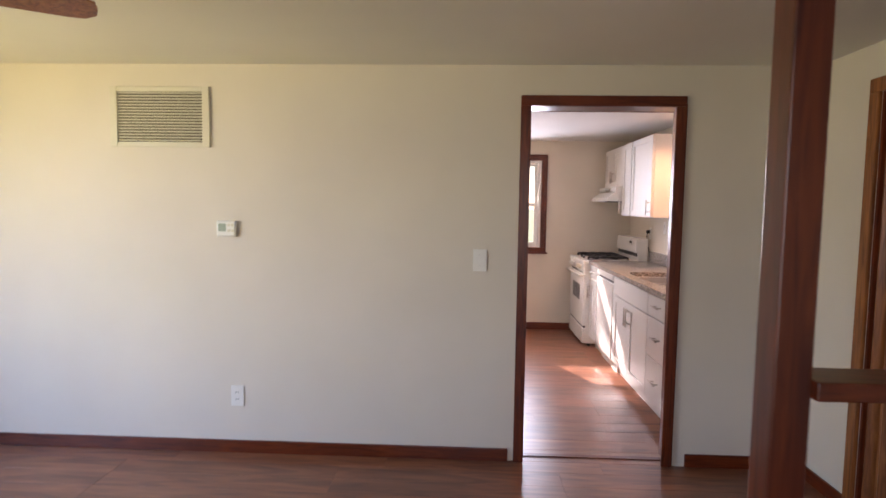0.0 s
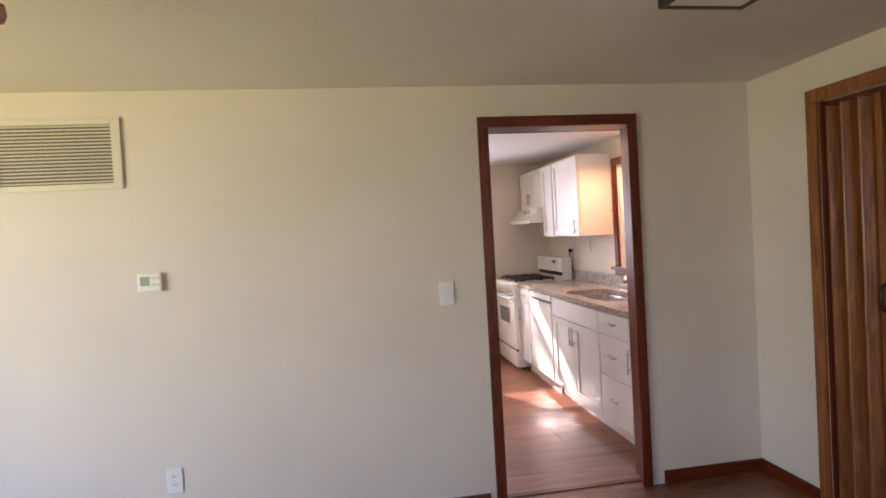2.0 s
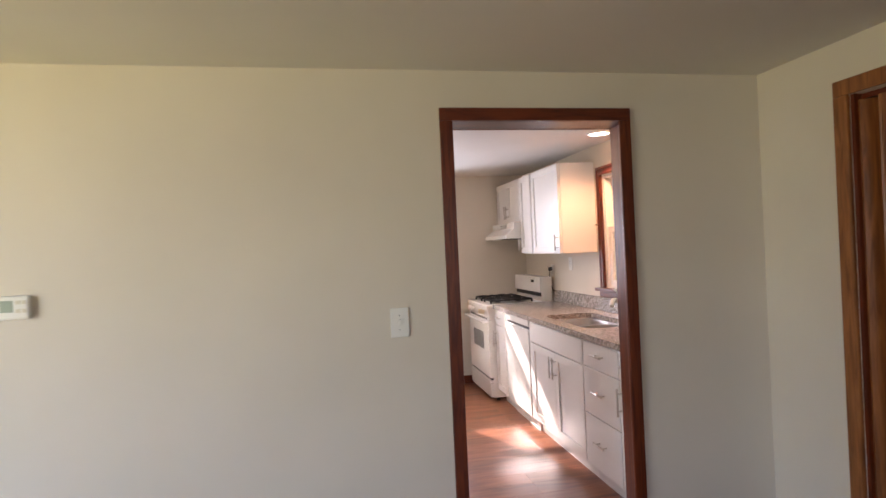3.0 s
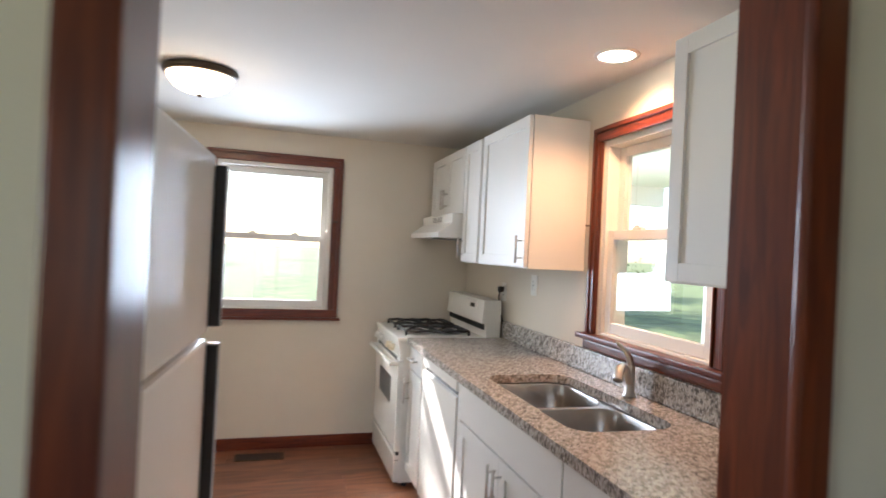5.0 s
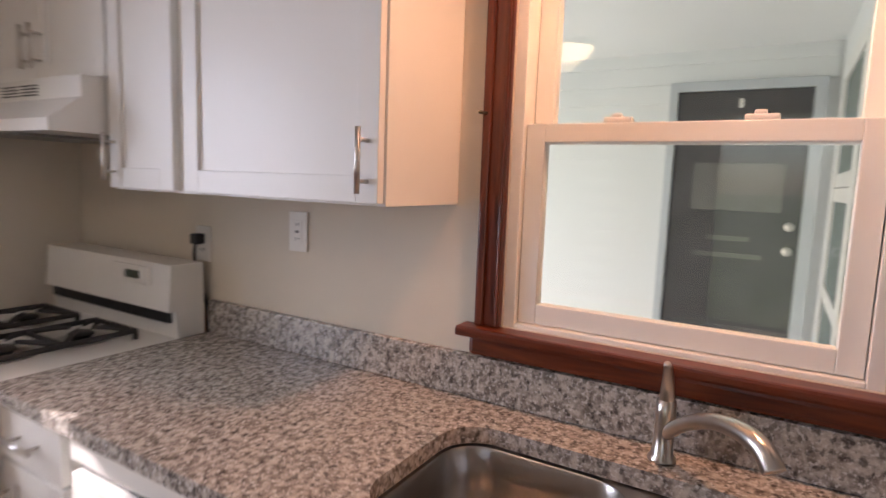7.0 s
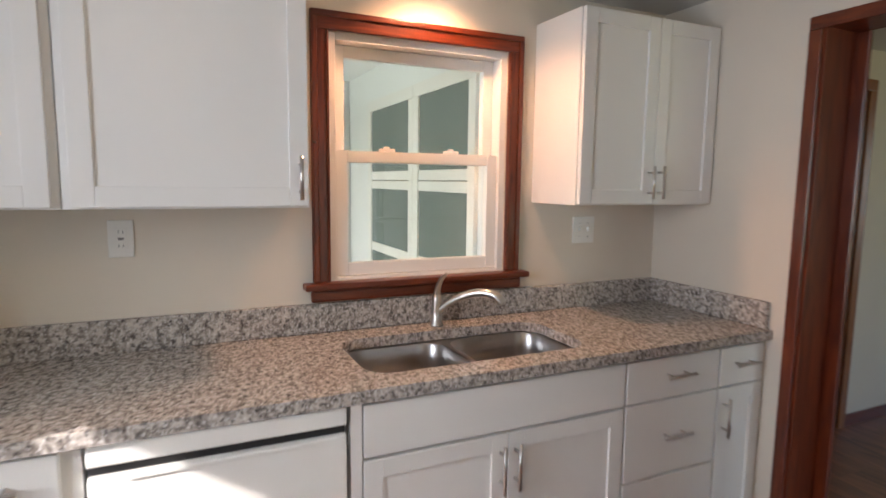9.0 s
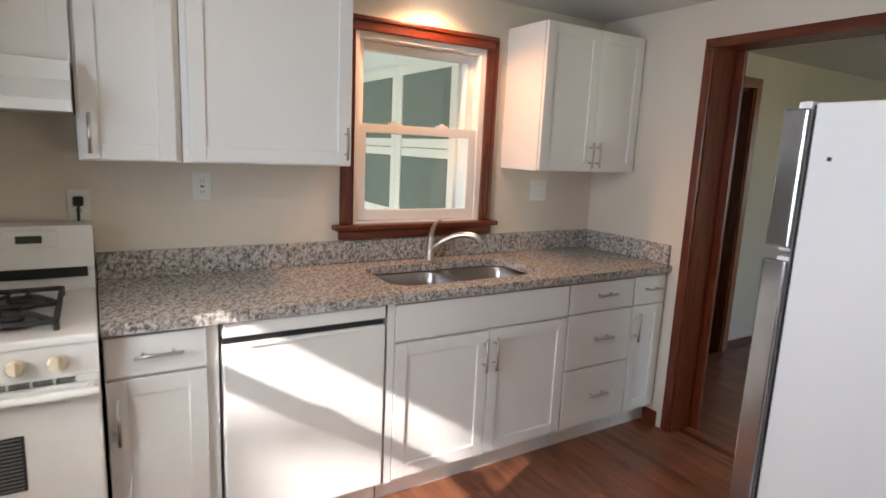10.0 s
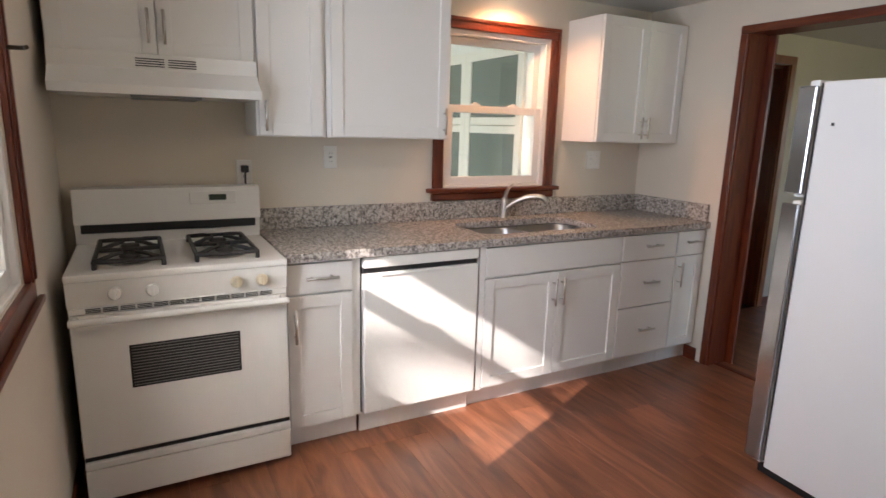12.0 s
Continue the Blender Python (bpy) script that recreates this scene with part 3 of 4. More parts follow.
tap = thing("faucet", "brushed nickel single-lever pull-out faucet behind the sink", "faucet")
bm = bmesh.new()
FX, FY = 1.915, 1.342
lathe(bm, [(0.0, 0.0), (0.027, 0.0), (0.027, 0.007), (0.020, 0.014), (0.0185, 0.06), (0.0195, 0.10), (0.018, 0.122), (0.0, 0.13)], (FX, FY, 0.915), 24)
part("body", bm, M_NICKEL, tap, smooth=True)
bm = bmesh.new()
p = smooth_path([(FX, FY, 0.965), (FX - 0.038, FY - 0.036, 1.010), (FX - 0.085, FY - 0.085, 1.046), (FX - 0.128, FY - 0.130, 1.058), (FX - 0.162, FY - 0.165, 1.050), (FX - 0.180, FY - 0.184, 1.024)])
tube(bm, p, [0.0135 + 0.004 * min(1, max(0, (i - 8) / 14)) for i in range(len(p))], 14)
part("spout", bm, M_NICKEL, tap, smooth=True)
bm = bmesh.new()
p = smooth_path([(FX, FY, 1.035), (FX - 0.008, FY - 0.001, 1.065), (FX - 0.030, FY - 0.003, 1.098), (FX - 0.070, FY - 0.006, 1.128)])
tube(bm, p, [0.0155 - 0.009 * i / (len(p) - 1) for i in range(len(p))], 12)
part("lever", bm, M_NICKEL, tap, smooth=True)

# ---- stove ----
SY0, SY1, SXF = 2.795, 3.550, 1.312
stove = thing("gas_stove", "white freestanding gas stove with a black oven window", "stove")
block("body", M_ENAMEL, stove, SXF + 0.03, SY0, 0.03, 1.965, SY1, 0.885, 0.004)
for y in (SY0 + 0.04, SY1 - 0.04):
    for x in (SXF + 0.08, 1.92):
        bm = bmesh.new()
        lathe(bm, [(0.0, 0.0), (0.018, 0.0), (0.018, 0.03), (0.0, 0.03)], (x, y, 0.0), 12)
        part("foot", bm, M_BLACK, stove)
bm = bmesh.new()
box(bm, SXF - 0.01, SY0 - 0.002, 0.886, 1.90, SY1 + 0.002, 0.912, 0.008)
ct = part("cooktop", bm, M_ENAMEL, stove)
bm = bmesh.new()
vs = [bm.verts.new(v) for v in ((SXF - 0.004, SY0, 0.885), (SXF - 0.004, SY1, 0.885), (SXF + 0.012, SY1, 0.79), (SXF + 0.012, SY0, 0.79), (SXF + 0.05, SY0, 0.885), (SXF + 0.05, SY1, 0.885), (SXF + 0.05, SY1, 0.79), (SXF + 0.05, SY0, 0.79))]
for f in ((0, 1, 2, 3), (4, 7, 6, 5), (0, 4, 5, 1), (3, 2, 6, 7), (0, 3, 7, 4), (1, 5, 6, 2)):
    bm.faces.new([vs[i] for i in f])
panel = part("knob_panel", bm, M_ENAMEL, stove)
for y in (2.895, 2.99, 3.28, 3.40):
    bm = bmesh.new()
    m = pose(SXF - 0.012, y, 0.838, 0, -80, 0)
    lathe(bm, [(0.0, 0.022), (0.018, 0.022), (0.021, 0.016), (0.024, 0.0), (0.0, 0.0)], (0, 0, 0), 20)
    box(bm, -0.02, -0.005, 0.02, 0.02, 0.005, 0.032, 0.002)
    bmesh.ops.transform(bm, matrix=m, verts=bm.verts)
    part("knob", bm, M_IVORY if y < 3.1 else M_ENAMEL, panel, "ivory burner knob" if y < 3.1 else "white burner knob")
block("vent_strip", M_ENAMEL, stove, SXF + 0.006, SY0 + 0.004, 0.768, SXF + 0.04, SY1 - 0.004, 0.789)
slot_rows(stove, SXF + 0.003, SXF + 0.008, [SY0 + 0.06 + k * 0.054 for k in range(12)], 0.047, (0.7725, 0.7785, 0.7845), 0.0014)
door = block("oven_door", M_ENAMEL, stove, SXF, SY0 + 0.002, 0.218, SXF + 0.045, SY1 - 0.002, 0.764, 0.008)
block("oven_window", M_BLACK, door, SXF - 0.002, 2.985, 0.468, SXF + 0.002, 3.372, 0.635, 0.0015, "dark oven window with fine lines")
bm = bmesh.new()
box(bm, SXF - 0.0032, 2.992, 0.0, SXF - 0.0018, 3.365, 0.003)
first = part("window_line", bm, M_GREYPL, door)
first.location.z = 0.476
for k in range(1, 14):
    o = new("window_line", first.data)
    o.parent, o.location = door, (0, 0, 0.476 + k * 0.0115)
bm = bmesh.new()
p = smooth_path([(SXF + 0.002, SY0 + 0.02, 0.752), (SXF - 0.035, SY0 + 0.03, 0.752), (SXF - 0.042, SY0 + 0.06, 0.752), (SXF - 0.042, SY1 - 0.06, 0.752), (SXF - 0.035, SY1 - 0.03, 0.752), (SXF + 0.002, SY1 - 0.02, 0.752)])
tube(bm, p, 0.013, 12)
part("handle", bm, M_ENAMEL, door, smooth=True)
block("shadow_gap", M_BLACK, stove, SXF + 0.012, SY0 + 0.004, 0.198, SXF + 0.032, SY1 - 0.004, 0.218)
block("drawer", M_ENAMEL, stove, SXF, SY0 + 0.002, 0.035, SXF + 0.04, SY1 - 0.002, 0.165, 0.006)
block("drawer_lip", M_ENAMEL, stove, SXF - 0.004, SY0 + 0.002, 0.168, SXF + 0.04, SY1 - 0.002, 0.198, 0.008)
# back guard
bm = bmesh.new()
prof = ((1.838, 1.002), (1.850, 1.150), (1.965, 1.150), (1.965, 0.912), (1.87, 0.912), (1.862, 1.0))
vs0, vs1 = ([bm.verts.new((x, y, z)) for x, z in prof] for y in (SY0, SY1))
bm.faces.new(vs0)
bm.faces.new(vs1)
for i in range(len(prof)):
    bm.faces.new((vs0[i], vs0[(i + 1) % len(prof)], vs1[(i + 1) % len(prof)], vs1[i]))
guard = part("back_guard", bm, M_ENAMEL, stove)
block("vent_gap", M_BLACK, guard, 1.852, SY0 + 0.022, 0.962, 1.866, SY1 - 0.022, 0.998, label="black vent slot under the back guard")
block("clock_bezel", M_ENAMEL, guard, 1.838, 2.90, 1.075, 1.848, 3.10, 1.135, 0.003)
block("clock_display", M_LCD, guard, 1.835, 2.945, 1.092, 1.840, 3.02, 1.118, 0.001, "dark digital clock display")


def grate(y0, y1, x0, x1):
    g = thing("burner_grate", "black cast-iron grate over two gas burners", "grate", group="burner grates")
    z = 0.945
    r = 0.0085
    for a, b in (((x0, y0), (x1, y0)), ((x0, y1), (x1, y1)), ((x0, y0), (x0, y1)), ((x1, y0), (x1, y1)), (((x0 + x1) / 2, y0), ((x0 + x1) / 2, y1))):
        bm = bmesh.new()
        tube(bm, [(*a, z - 0.006), (*b, z - 0.006)], r, 8)
        part("bar", bm, M_IRON, g)
    for x, y in ((x0, y0), (x0, y1), (x1, y0), (x1, y1)):
        bm = bmesh.new()
        tube(bm, [(x, y, 0.9122), (x, y, z - 0.004)], r, 8)
        part("foot", bm, M_IRON, g)
    for cx in (x0 + (x1 - x0) * 0.25, x0 + (x1 - x0) * 0.75):
        cy = (y0 + y1) / 2
        for k in range(4):
            bm = bmesh.new()
            a = radians(45 + 90 * k)
            dx, dy = (x1 - x0) * 0.25 * math.copysign(1, math.cos(a)), (y1 - y0) * 0.5 * math.copysign(1, math.sin(a))
            tube(bm, [(cx + dx, cy + dy, z - 0.006), (cx + dx * 0.5, cy + dy * 0.5, z + 0.006), (cx + dx * 0.2, cy + dy * 0.2, z + 0.008)], [0.0085, 0.008, 0.006], 8)
            part("prong", bm, M_IRON, g)
        bm = bmesh.new()
        lathe(bm, [(0.0, 0.0), (0.075, 0.001), (0.082, 0.004), (0.08, 0.0005)], (cx, cy, 0.9125), 24)
        part("drip_bowl", bm, M_STEEL, g, "steel drip bowl", True)
        bm = bmesh.new()
        lathe(bm, [(0.0, 0.026), (0.030, 0.026), (0.036, 0.021), (0.036, 0.017), (0.028, 0.015), (0.028, 0.0), (0.0, 0.0)], (cx, cy, 0.914), 20)
        part("burner", bm, M_IRON, g, smooth=True)


grate(2.895, 3.12, 1.375, 1.79)
grate(3.235, 3.46, 1.375, 1.79)

# ---- range hood ----
hood = thing("range_hood", "white under-cabinet range hood with vent slots", "hood")
HY0, HY1, HX = 2.826, 3.56, 1.535
bm = bmesh.new()
prof = ((HX, 1.535), (HX, 1.568), (HX + 0.085, 1.632), (HX + 0.085, 1.690), (1.998, 1.690), (1.998, 1.535))
vs0, vs1 = ([bm.verts.new((x, y, z)) for x, z in prof] for y in (HY0, HY1))
bm.faces.new(vs0)
bm.faces.new(vs1)
for i in range(len(prof)):
    bm.faces.new((vs0[i], vs0[(i + 1) % len(prof)], vs1[(i + 1) % len(prof)], vs1[i]))
part("shell", bm, M_ENAMEL, hood)
slot_rows(hood, HX + 0.0835, HX + 0.0865, (3.06, 3.175), 0.10, (1.646, 1.655, 1.664, 1.673), 0.002)
block("filter", M_GREYPL, hood, HX + 0.03, 3.05, 1.527, 1.93, 3.30, 1.5345, label="grey grease filter underneath")

# ---- refrigerator, standing a little askew ----
fr = thing("refrigerator", "white top-freezer refrigerator with grey chrome edge handles", "refrigerator")
RY0, RY1, RX = 0.195, 0.872, 0.488
block("cabinet_shell", M_FRIDGE, fr, -0.19, RY0, 0.035, RX - 0.012, RY1, 1.655, 0.006)
block("base_grille", M_BLACK, fr, -0.17, RY0 + 0.02, 0.0, RX + 0.02, RY1 - 0.012, 0.035)
block("gasket", M_BLACK, fr, RX - 0.012, RY0 + 0.008, 0.06, RX, RY1 - 0.008, 1.65)
for nm, z0, z1, h0, h1 in (("freezer_door", 1.212, 1.662, 1.225, 1.640), ("fridge_door", 0.045, 1.198, 0.06, 1.185)):
    dr = block(nm, M_FRIDGE, fr, RX, RY0, z0, RX + 0.042, RY1, z1, 0.010)
    block("handle_strip", M_CHROME, dr, RX - 0.001, RY1 + 0.0005, h0, RX + 0.072, RY1 + 0.018, h1, 0.006, "grey chrome edge handle")
    # Black strip stands in for the shade on the handle's backlit inner side.
    block("handle_shadow", M_BLACK, dr, RX + 0.043, RY1 - 0.012, h0 + 0.004, RX + 0.0705, RY1 + 0.0, h1 - 0.004, 0.002, "black strip for the shade on the handle's inner face")
block("hinge_cap", M_GREYPL, fr, RX + 0.005, RY0 + 0.02, 1.662, RX + 0.038, RY0 + 0.07, 1.674, 0.003)
block("screw_mark", M_BLACK, fr, 0.412, RY1 - 0.0005, 1.49, 0.424, RY1 + 0.0015, 1.502, 0.001, "small dark screw hole")
fr.matrix_world = Matrix.Translation((0.428, 0.976, 0)) @ Matrix.Rotation(radians(-4), 4, "Z") @ Matrix.Translation((-0.55, -0.872, 0))

# ---- lamps ----
dome = thing("ceiling_light", "lit alabaster glass dome light with a bronze ring", "ceiling light")
bm = bmesh.new()
lathe(bm, [(0.0, 0.0), (0.165, 0.0), (0.17, -0.012), (0.158, -0.03), (0.148, -0.034), (0.148, -0.02), (0.0, -0.02)], (0.19, 2.31, CEIL), 40)
part("ring", bm, M_BRONZE, dome, smooth=True)
bm = bmesh.new()
lathe(bm, [(0.146, -0.03), (0.138, -0.055), (0.115, -0.082), (0.075, -0.102), (0.03, -0.111), (0.0, -0.112)], (0.19, 2.31, CEIL), 40)
g = part("glass_bowl", bm, M_DOME, dome, "glowing alabaster bowl", True)
g.visible_shadow = False
bm = bmesh.new()
lathe(bm, [(0.0, -0.108), (0.012, -0.112), (0.010, -0.122), (0.0, -0.13)], (0.19, 2.31, CEIL), 14)
part("finial", bm, M_BRONZE, dome, smooth=True)

rec = thing("recessed_light", "lit round recessed light above the sink", "recessed light")
bm = bmesh.new()
lathe(bm, [(0.068, -0.002), (0.072, -0.006), (0.086, -0.004), (0.088, 0.0)], (1.80, 1.36, CEIL), 36)
part("trim_ring", bm, M_VINYL, rec, smooth=True)
bm = bmesh.new()
lathe(bm, [(0.0, -0.003), (0.04, -0.003), (0.069, -0.002)], (1.80, 1.36, CEIL), 36)
g = part("lens", bm, M_RECESS, rec, "glowing lens")
g.visible_shadow = False


# ---- plates on walls ----
def plate(name, label, category, axis, at, w, h, kind, out=-1):
    t = thing(name, label, category, at=at)

    def bx(nm, mat, a0, a1, z0, z1, d0, d1, parent=None, bevel=0.0015, lab=""):
        lo, hi = sorted((out * d0, out * d1))
        r = (a0, lo, z0, a1, hi, z1) if axis == "x" else (lo, a0, z0, hi, a1, z1)
        return block(nm, mat, parent or t, *r, bevel=bevel, label=lab)
    bx("cover", M_PLATE, -w / 2, w / 2, -h / 2, h / 2, 0.0005, 0.007, bevel=0.003)
    gangs = [0.0] if w < 0.1 else [-0.023, 0.023]
    for g in gangs:
        if kind == "toggle":
            bx("toggle", M_PLATE, g - 0.005, g + 0.005, -0.004, 0.014, 0.007, 0.019)
            for z in (-0.03, 0.03):
                bx("screw", M_GREYPL, g - 0.002, g + 0.002, z - 0.002, z + 0.002, 0.0068, 0.0078, bevel=0)
        elif kind == "outlet":
            for z in (-0.02, 0.02):
                s = bx("socket", M_PLATE, g - 0.016, g + 0.016, z - 0.014, z + 0.014, 0.007, 0.0085)
                bx("slot", M_BLACK, g - 0.008, g - 0.005, z - 0.005, z + 0.006, 0.0084, 0.0092, s, 0)
                bx("slot", M_BLACK, g + 0.005, g + 0.008, z - 0.004, z + 0.005, 0.0084, 0.0092, s, 0)
        elif kind == "gfci":
            bx("insert", M_PLATE, g - 0.017, g + 0.017, -0.034, 0.034, 0.007, 0.0095)
            for z in (-0.022, 0.022):
                bx("slot", M_GREYPL, g - 0.007, g - 0.005, z - 0.005, z + 0.005, 0.0094, 0.0102, bevel=0)
                bx("slot", M_GREYPL, g + 0.005, g + 0.007, z - 0.005, z + 0.005, 0.0094, 0.0102, bevel=0)
            bx("button", M_GREYPL, g - 0.008, g + 0.008, -0.004, 0.004, 0.0094, 0.0105, bevel=0)
    return t


plate("wall_outlet", "white wall outlet above the granite backsplash", "outlet", "y", (XS, 2.400, 1.278), 0.072, 0.118, "gfci")
plate("wall_outlet", "white wall outlet behind the stove with a black plug", "outlet", "y", (XS, 2.835, 1.205), 0.072, 0.118, "outlet")
plate("switch_plate", "white double switch plate beside the sink window", "switch", "y", (XS, 0.588, 1.262), 0.118, 0.118, "toggle")
plate("light_switch", "white toggle switch beside the doorway", "switch", "x", (0.157, 0.0, 1.161), 0.078, 0.125, "toggle")
plate("wall_outlet", "white outlet low on the living room wall", "outlet", "x", (-1.243, 0.0, 0.34), 0.076, 0.122, "outlet")
plug = thing("power_plug", "black plug and cord hanging behind the stove", "plug")
block("plug_body", M_BLACK, plug, 1.955, 2.818, 1.205, 1.990, 2.852, 1.240, 0.006)
bm = bmesh.new()
tube(bm, smooth_path([(1.965, 2.835, 1.205), (1.962, 2.836, 1.16), (1.972, 2.830, 1.08), (1.985, 2.80, 0.99), (1.988, 2.805, 0.90)]), 0.005, 8)
part("cord", bm, M_BLACK, plug, smooth=True)

th = thing("thermostat", "white wall thermostat with a small grey display", "thermostat", at=(-1.290, 0, 1.318))
block("case", M_PLATE, th, -0.056, -0.026, -0.045, 0.056, -0.0005, 0.045, 0.010)
block("display", material("lcd_grey", (0.30, 0.36, 0.29), 0.3), th, -0.042, -0.0275, -0.016, 0.002, -0.0255, 0.028, 0.001, "grey-green display")
for bx_, bz in ((0.018, 0.02), (0.039, 0.02), (0.018, -0.012), (0.039, -0.012)):
    block("button", M_GRILLE, th, bx_ - 0.008, -0.028, bz - 0.007, bx_ + 0.008, -0.0255, bz + 0.007, 0.002)

rg = thing("return_air_grille", "cream painted return air grille with horizontal louvres", "vent grille")
VX0, VX1, VZ0, VZ1 = -1.955, -1.380, 1.775, 2.112
for r in ((VX0, -0.014, VZ0, VX0 + 0.042, -0.0005, VZ1), (VX1 - 0.042, -0.014, VZ0, VX1, -0.0005, VZ1), (VX0 + 0.042, -0.0135, VZ0, VX1 - 0.042, -0.0005, VZ0 + 0.028), (VX0 + 0.042, -0.0135, VZ1 - 0.028, VX1 - 0.042, -0.0005, VZ1)):
    block("frame_bar", M_GRILLE, rg, *r, bevel=0.003)
block("backing", M_DARKVOID, rg, VX0 + 0.042, -0.0025, VZ0 + 0.028, VX1 - 0.042, -0.0005, VZ1 - 0.028)
bm = bmesh.new()
box(bm, -0.2525, -0.0045, -0.0008, 0.2525, 0.0045, 0.0008)
bmesh.ops.rotate(bm, cent=(0, 0, 0), matrix=Matrix.Rotation(radians(-42), 3, "X"), verts=bm.verts)
me = bpy.data.meshes.new("louvre")
bm.to_mesh(me)
bm.free()
me.materials.append(M_GRILLE)
NL = 17
for k in range(NL):
    o = new("louvre", me)
    o.parent = rg
    o.location = ((VX0 + VX1) / 2, -0.008, VZ0 + 0.037 + k * (VZ1 - VZ0 - 0.072) / (NL - 1))

reg = thing("floor_register", "bronze floor register near the kitchen window", "floor vent", at=(0.53, 3.44, 0))
block("frame", M_BRONZE, reg, -0.16, -0.065, 0.0, 0.16, 0.065, 0.005, 0.002)
bm = bmesh.new()
for k in range(15):
    for j in (-1, 1):
        x = -0.133 + k * 0.019
        box(bm, x - 0.006, j * 0.026 - 0.021, 0.0045, x + 0.006, j * 0.026 + 0.021, 0.0062)
part("slots", bm, M_BLACK, reg, "dark register slots")

# ---- living room things ----
fan = thing("ceiling_fan", "ceiling fan with wooden blades and a dark motor", "ceiling fan", at=(-1.73, -1.60, CEIL))
bm = bmesh.new()
lathe(bm, [(0.0, 0.0), (0.075, 0.0), (0.075, -0.03), (0.03, -0.05), (0.03, -0.07), (0.11, -0.085), (0.12, -0.13), (0.10, -0.165), (0.05, -0.18), (0.0, -0.18)], (0, 0, 0), 28)
part("motor", bm, M_BRONZE, fan, smooth=True)
for k in range(5):
    a = 30 + 72 * k
    bm = bmesh.new()
    prof = [(0.17, -0.05), (0.55, -0.066), (0.60, -0.062), (0.635, -0.035), (0.64, 0.0), (0.635, 0.035), (0.60, 0.062), (0.55, 0.066), (0.17, 0.05)]
    lo = [bm.verts.new((x, y, -0.135 - 0.25 * y)) for x, y in prof]
    hi = [bm.verts.new((x, y, -0.127 - 0.25 * y)) for x, y in prof]
    bm.faces.new(lo)
    bm.faces.new(hi)
    for i in range(len(prof)):
        bm.faces.new((lo[i], lo[(i + 1) % len(prof)], hi[(i + 1) % len(prof)], hi[i]))
    bmesh.ops.rotate(bm, cent=(0, 0, 0), matrix=Matrix.Rotation(radians(a), 3, "Z"), verts=bm.verts)
    part("blade", bm, M_DOORWOOD, fan, "brown wood-grain blade")
    bm = bmesh.new()
    tube(bm, [(0.10, 0, -0.13), (0.15, 0, -0.142), (0.22, 0, -0.14)], [0.012, 0.011, 0.009], 8)
    bmesh.ops.rotate(bm, cent=(0, 0, 0), matrix=Matrix.Rotation(radians(a), 3, "Z"), verts=bm.verts)
    part("blade_bracket", bm, M_BRONZE, fan)

cl = thing("ceiling_light", "square flush ceiling light with a dark wood frame", "ceiling light", at=(0.925, -1.28, CEIL))
for r in ((-0.16, -0.16, -0.04, 0.16, -0.138, -0.0005), (-0.16, 0.138, -0.04, 0.16, 0.16, -0.0005), (-0.16, -0.138, -0.04, -0.138, 0.138, -0.0005), (0.138, -0.138, -0.04, 0.16, 0.138, -0.0005)):
    block("frame_bar", M_BRONZE, cl, *r, bevel=0.003)
block("diffuser", M_PLATE, cl, -0.138, -0.138, -0.036, 0.138, 0.138, -0.028, label="unlit frosted panel")

div = thing("room_divider", "red-brown stained wood post with a shelf", "room divider")
block("post", M_TRIM, div, 0.588, -2.27, 0, 0.650, -2.205, CEIL - 0.001, 0.004)
block("shelf", M_TRIM_H, div, 0.650, -2.285, 1.158, XR - 0.001, -2.19, 1.19, 0.004)
block("end_post", M_TRIM, div, XR - 0.035, -2.28, 0, XR - 0.001, -2.21, 1.155, 0.004)

fd = thing("folding_door", "honey-brown wooden folding door, pushed half open", "folding door")
pts = [(XR + 0.06 + (0.045 if k % 2 else -0.045), -0.515 - 0.047 * k) for k in range(6)]
for (xa, ya), (xb, yb) in zip(pts, pts[1:]):
    bm = bmesh.new()
    L = math.hypot(xb - xa, yb - ya)
    box(bm, 0.002, -0.008, 0.02, L - 0.002, 0.008, 1.985, 0.003)
    bmesh.ops.transform(bm, matrix=Matrix.Translation((xa, ya, 0)) @ Matrix.Rotation(math.atan2(yb - ya, xb - xa), 4, "Z"), verts=bm.verts)
    part("panel", bm, M_DOORWOOD, fd)
block("track", M_TRIM_Y, fd, XR + 0.04, RD[0] + 0.02, 1.988, XR + 0.10, RD[1] - 0.001, 2.009)
block("lead_post", M_DOORWOOD, fd, XR + 0.04, -0.785, 0.01, XR + 0.125, -0.752, 1.987, 0.004)
bm = bmesh.new()
tube(bm, [(XR + 0.042, -0.775, 1.02), (XR + 0.018, -0.775, 1.03), (XR + 0.018, -0.775, 1.13), (XR + 0.042, -0.775, 1.14)], 0.007, 8)
part("handle", bm, M_BRONZE, fd, "small dark pull handle", True)
jd = thing("folding_door_jamb", "honey-brown wood lining of the folding door opening", "jamb", kind="structure")
block("side_lining", M_TRIM, jd, XR + 0.001, RD[1] - 0.016, 0, XR + T - 0.001, RD[1], RD[3])
block("side_lining", M_TRIM, jd, XR + 0.001, RD[0], 0, XR + T - 0.001, RD[0] + 0.016, RD[3])

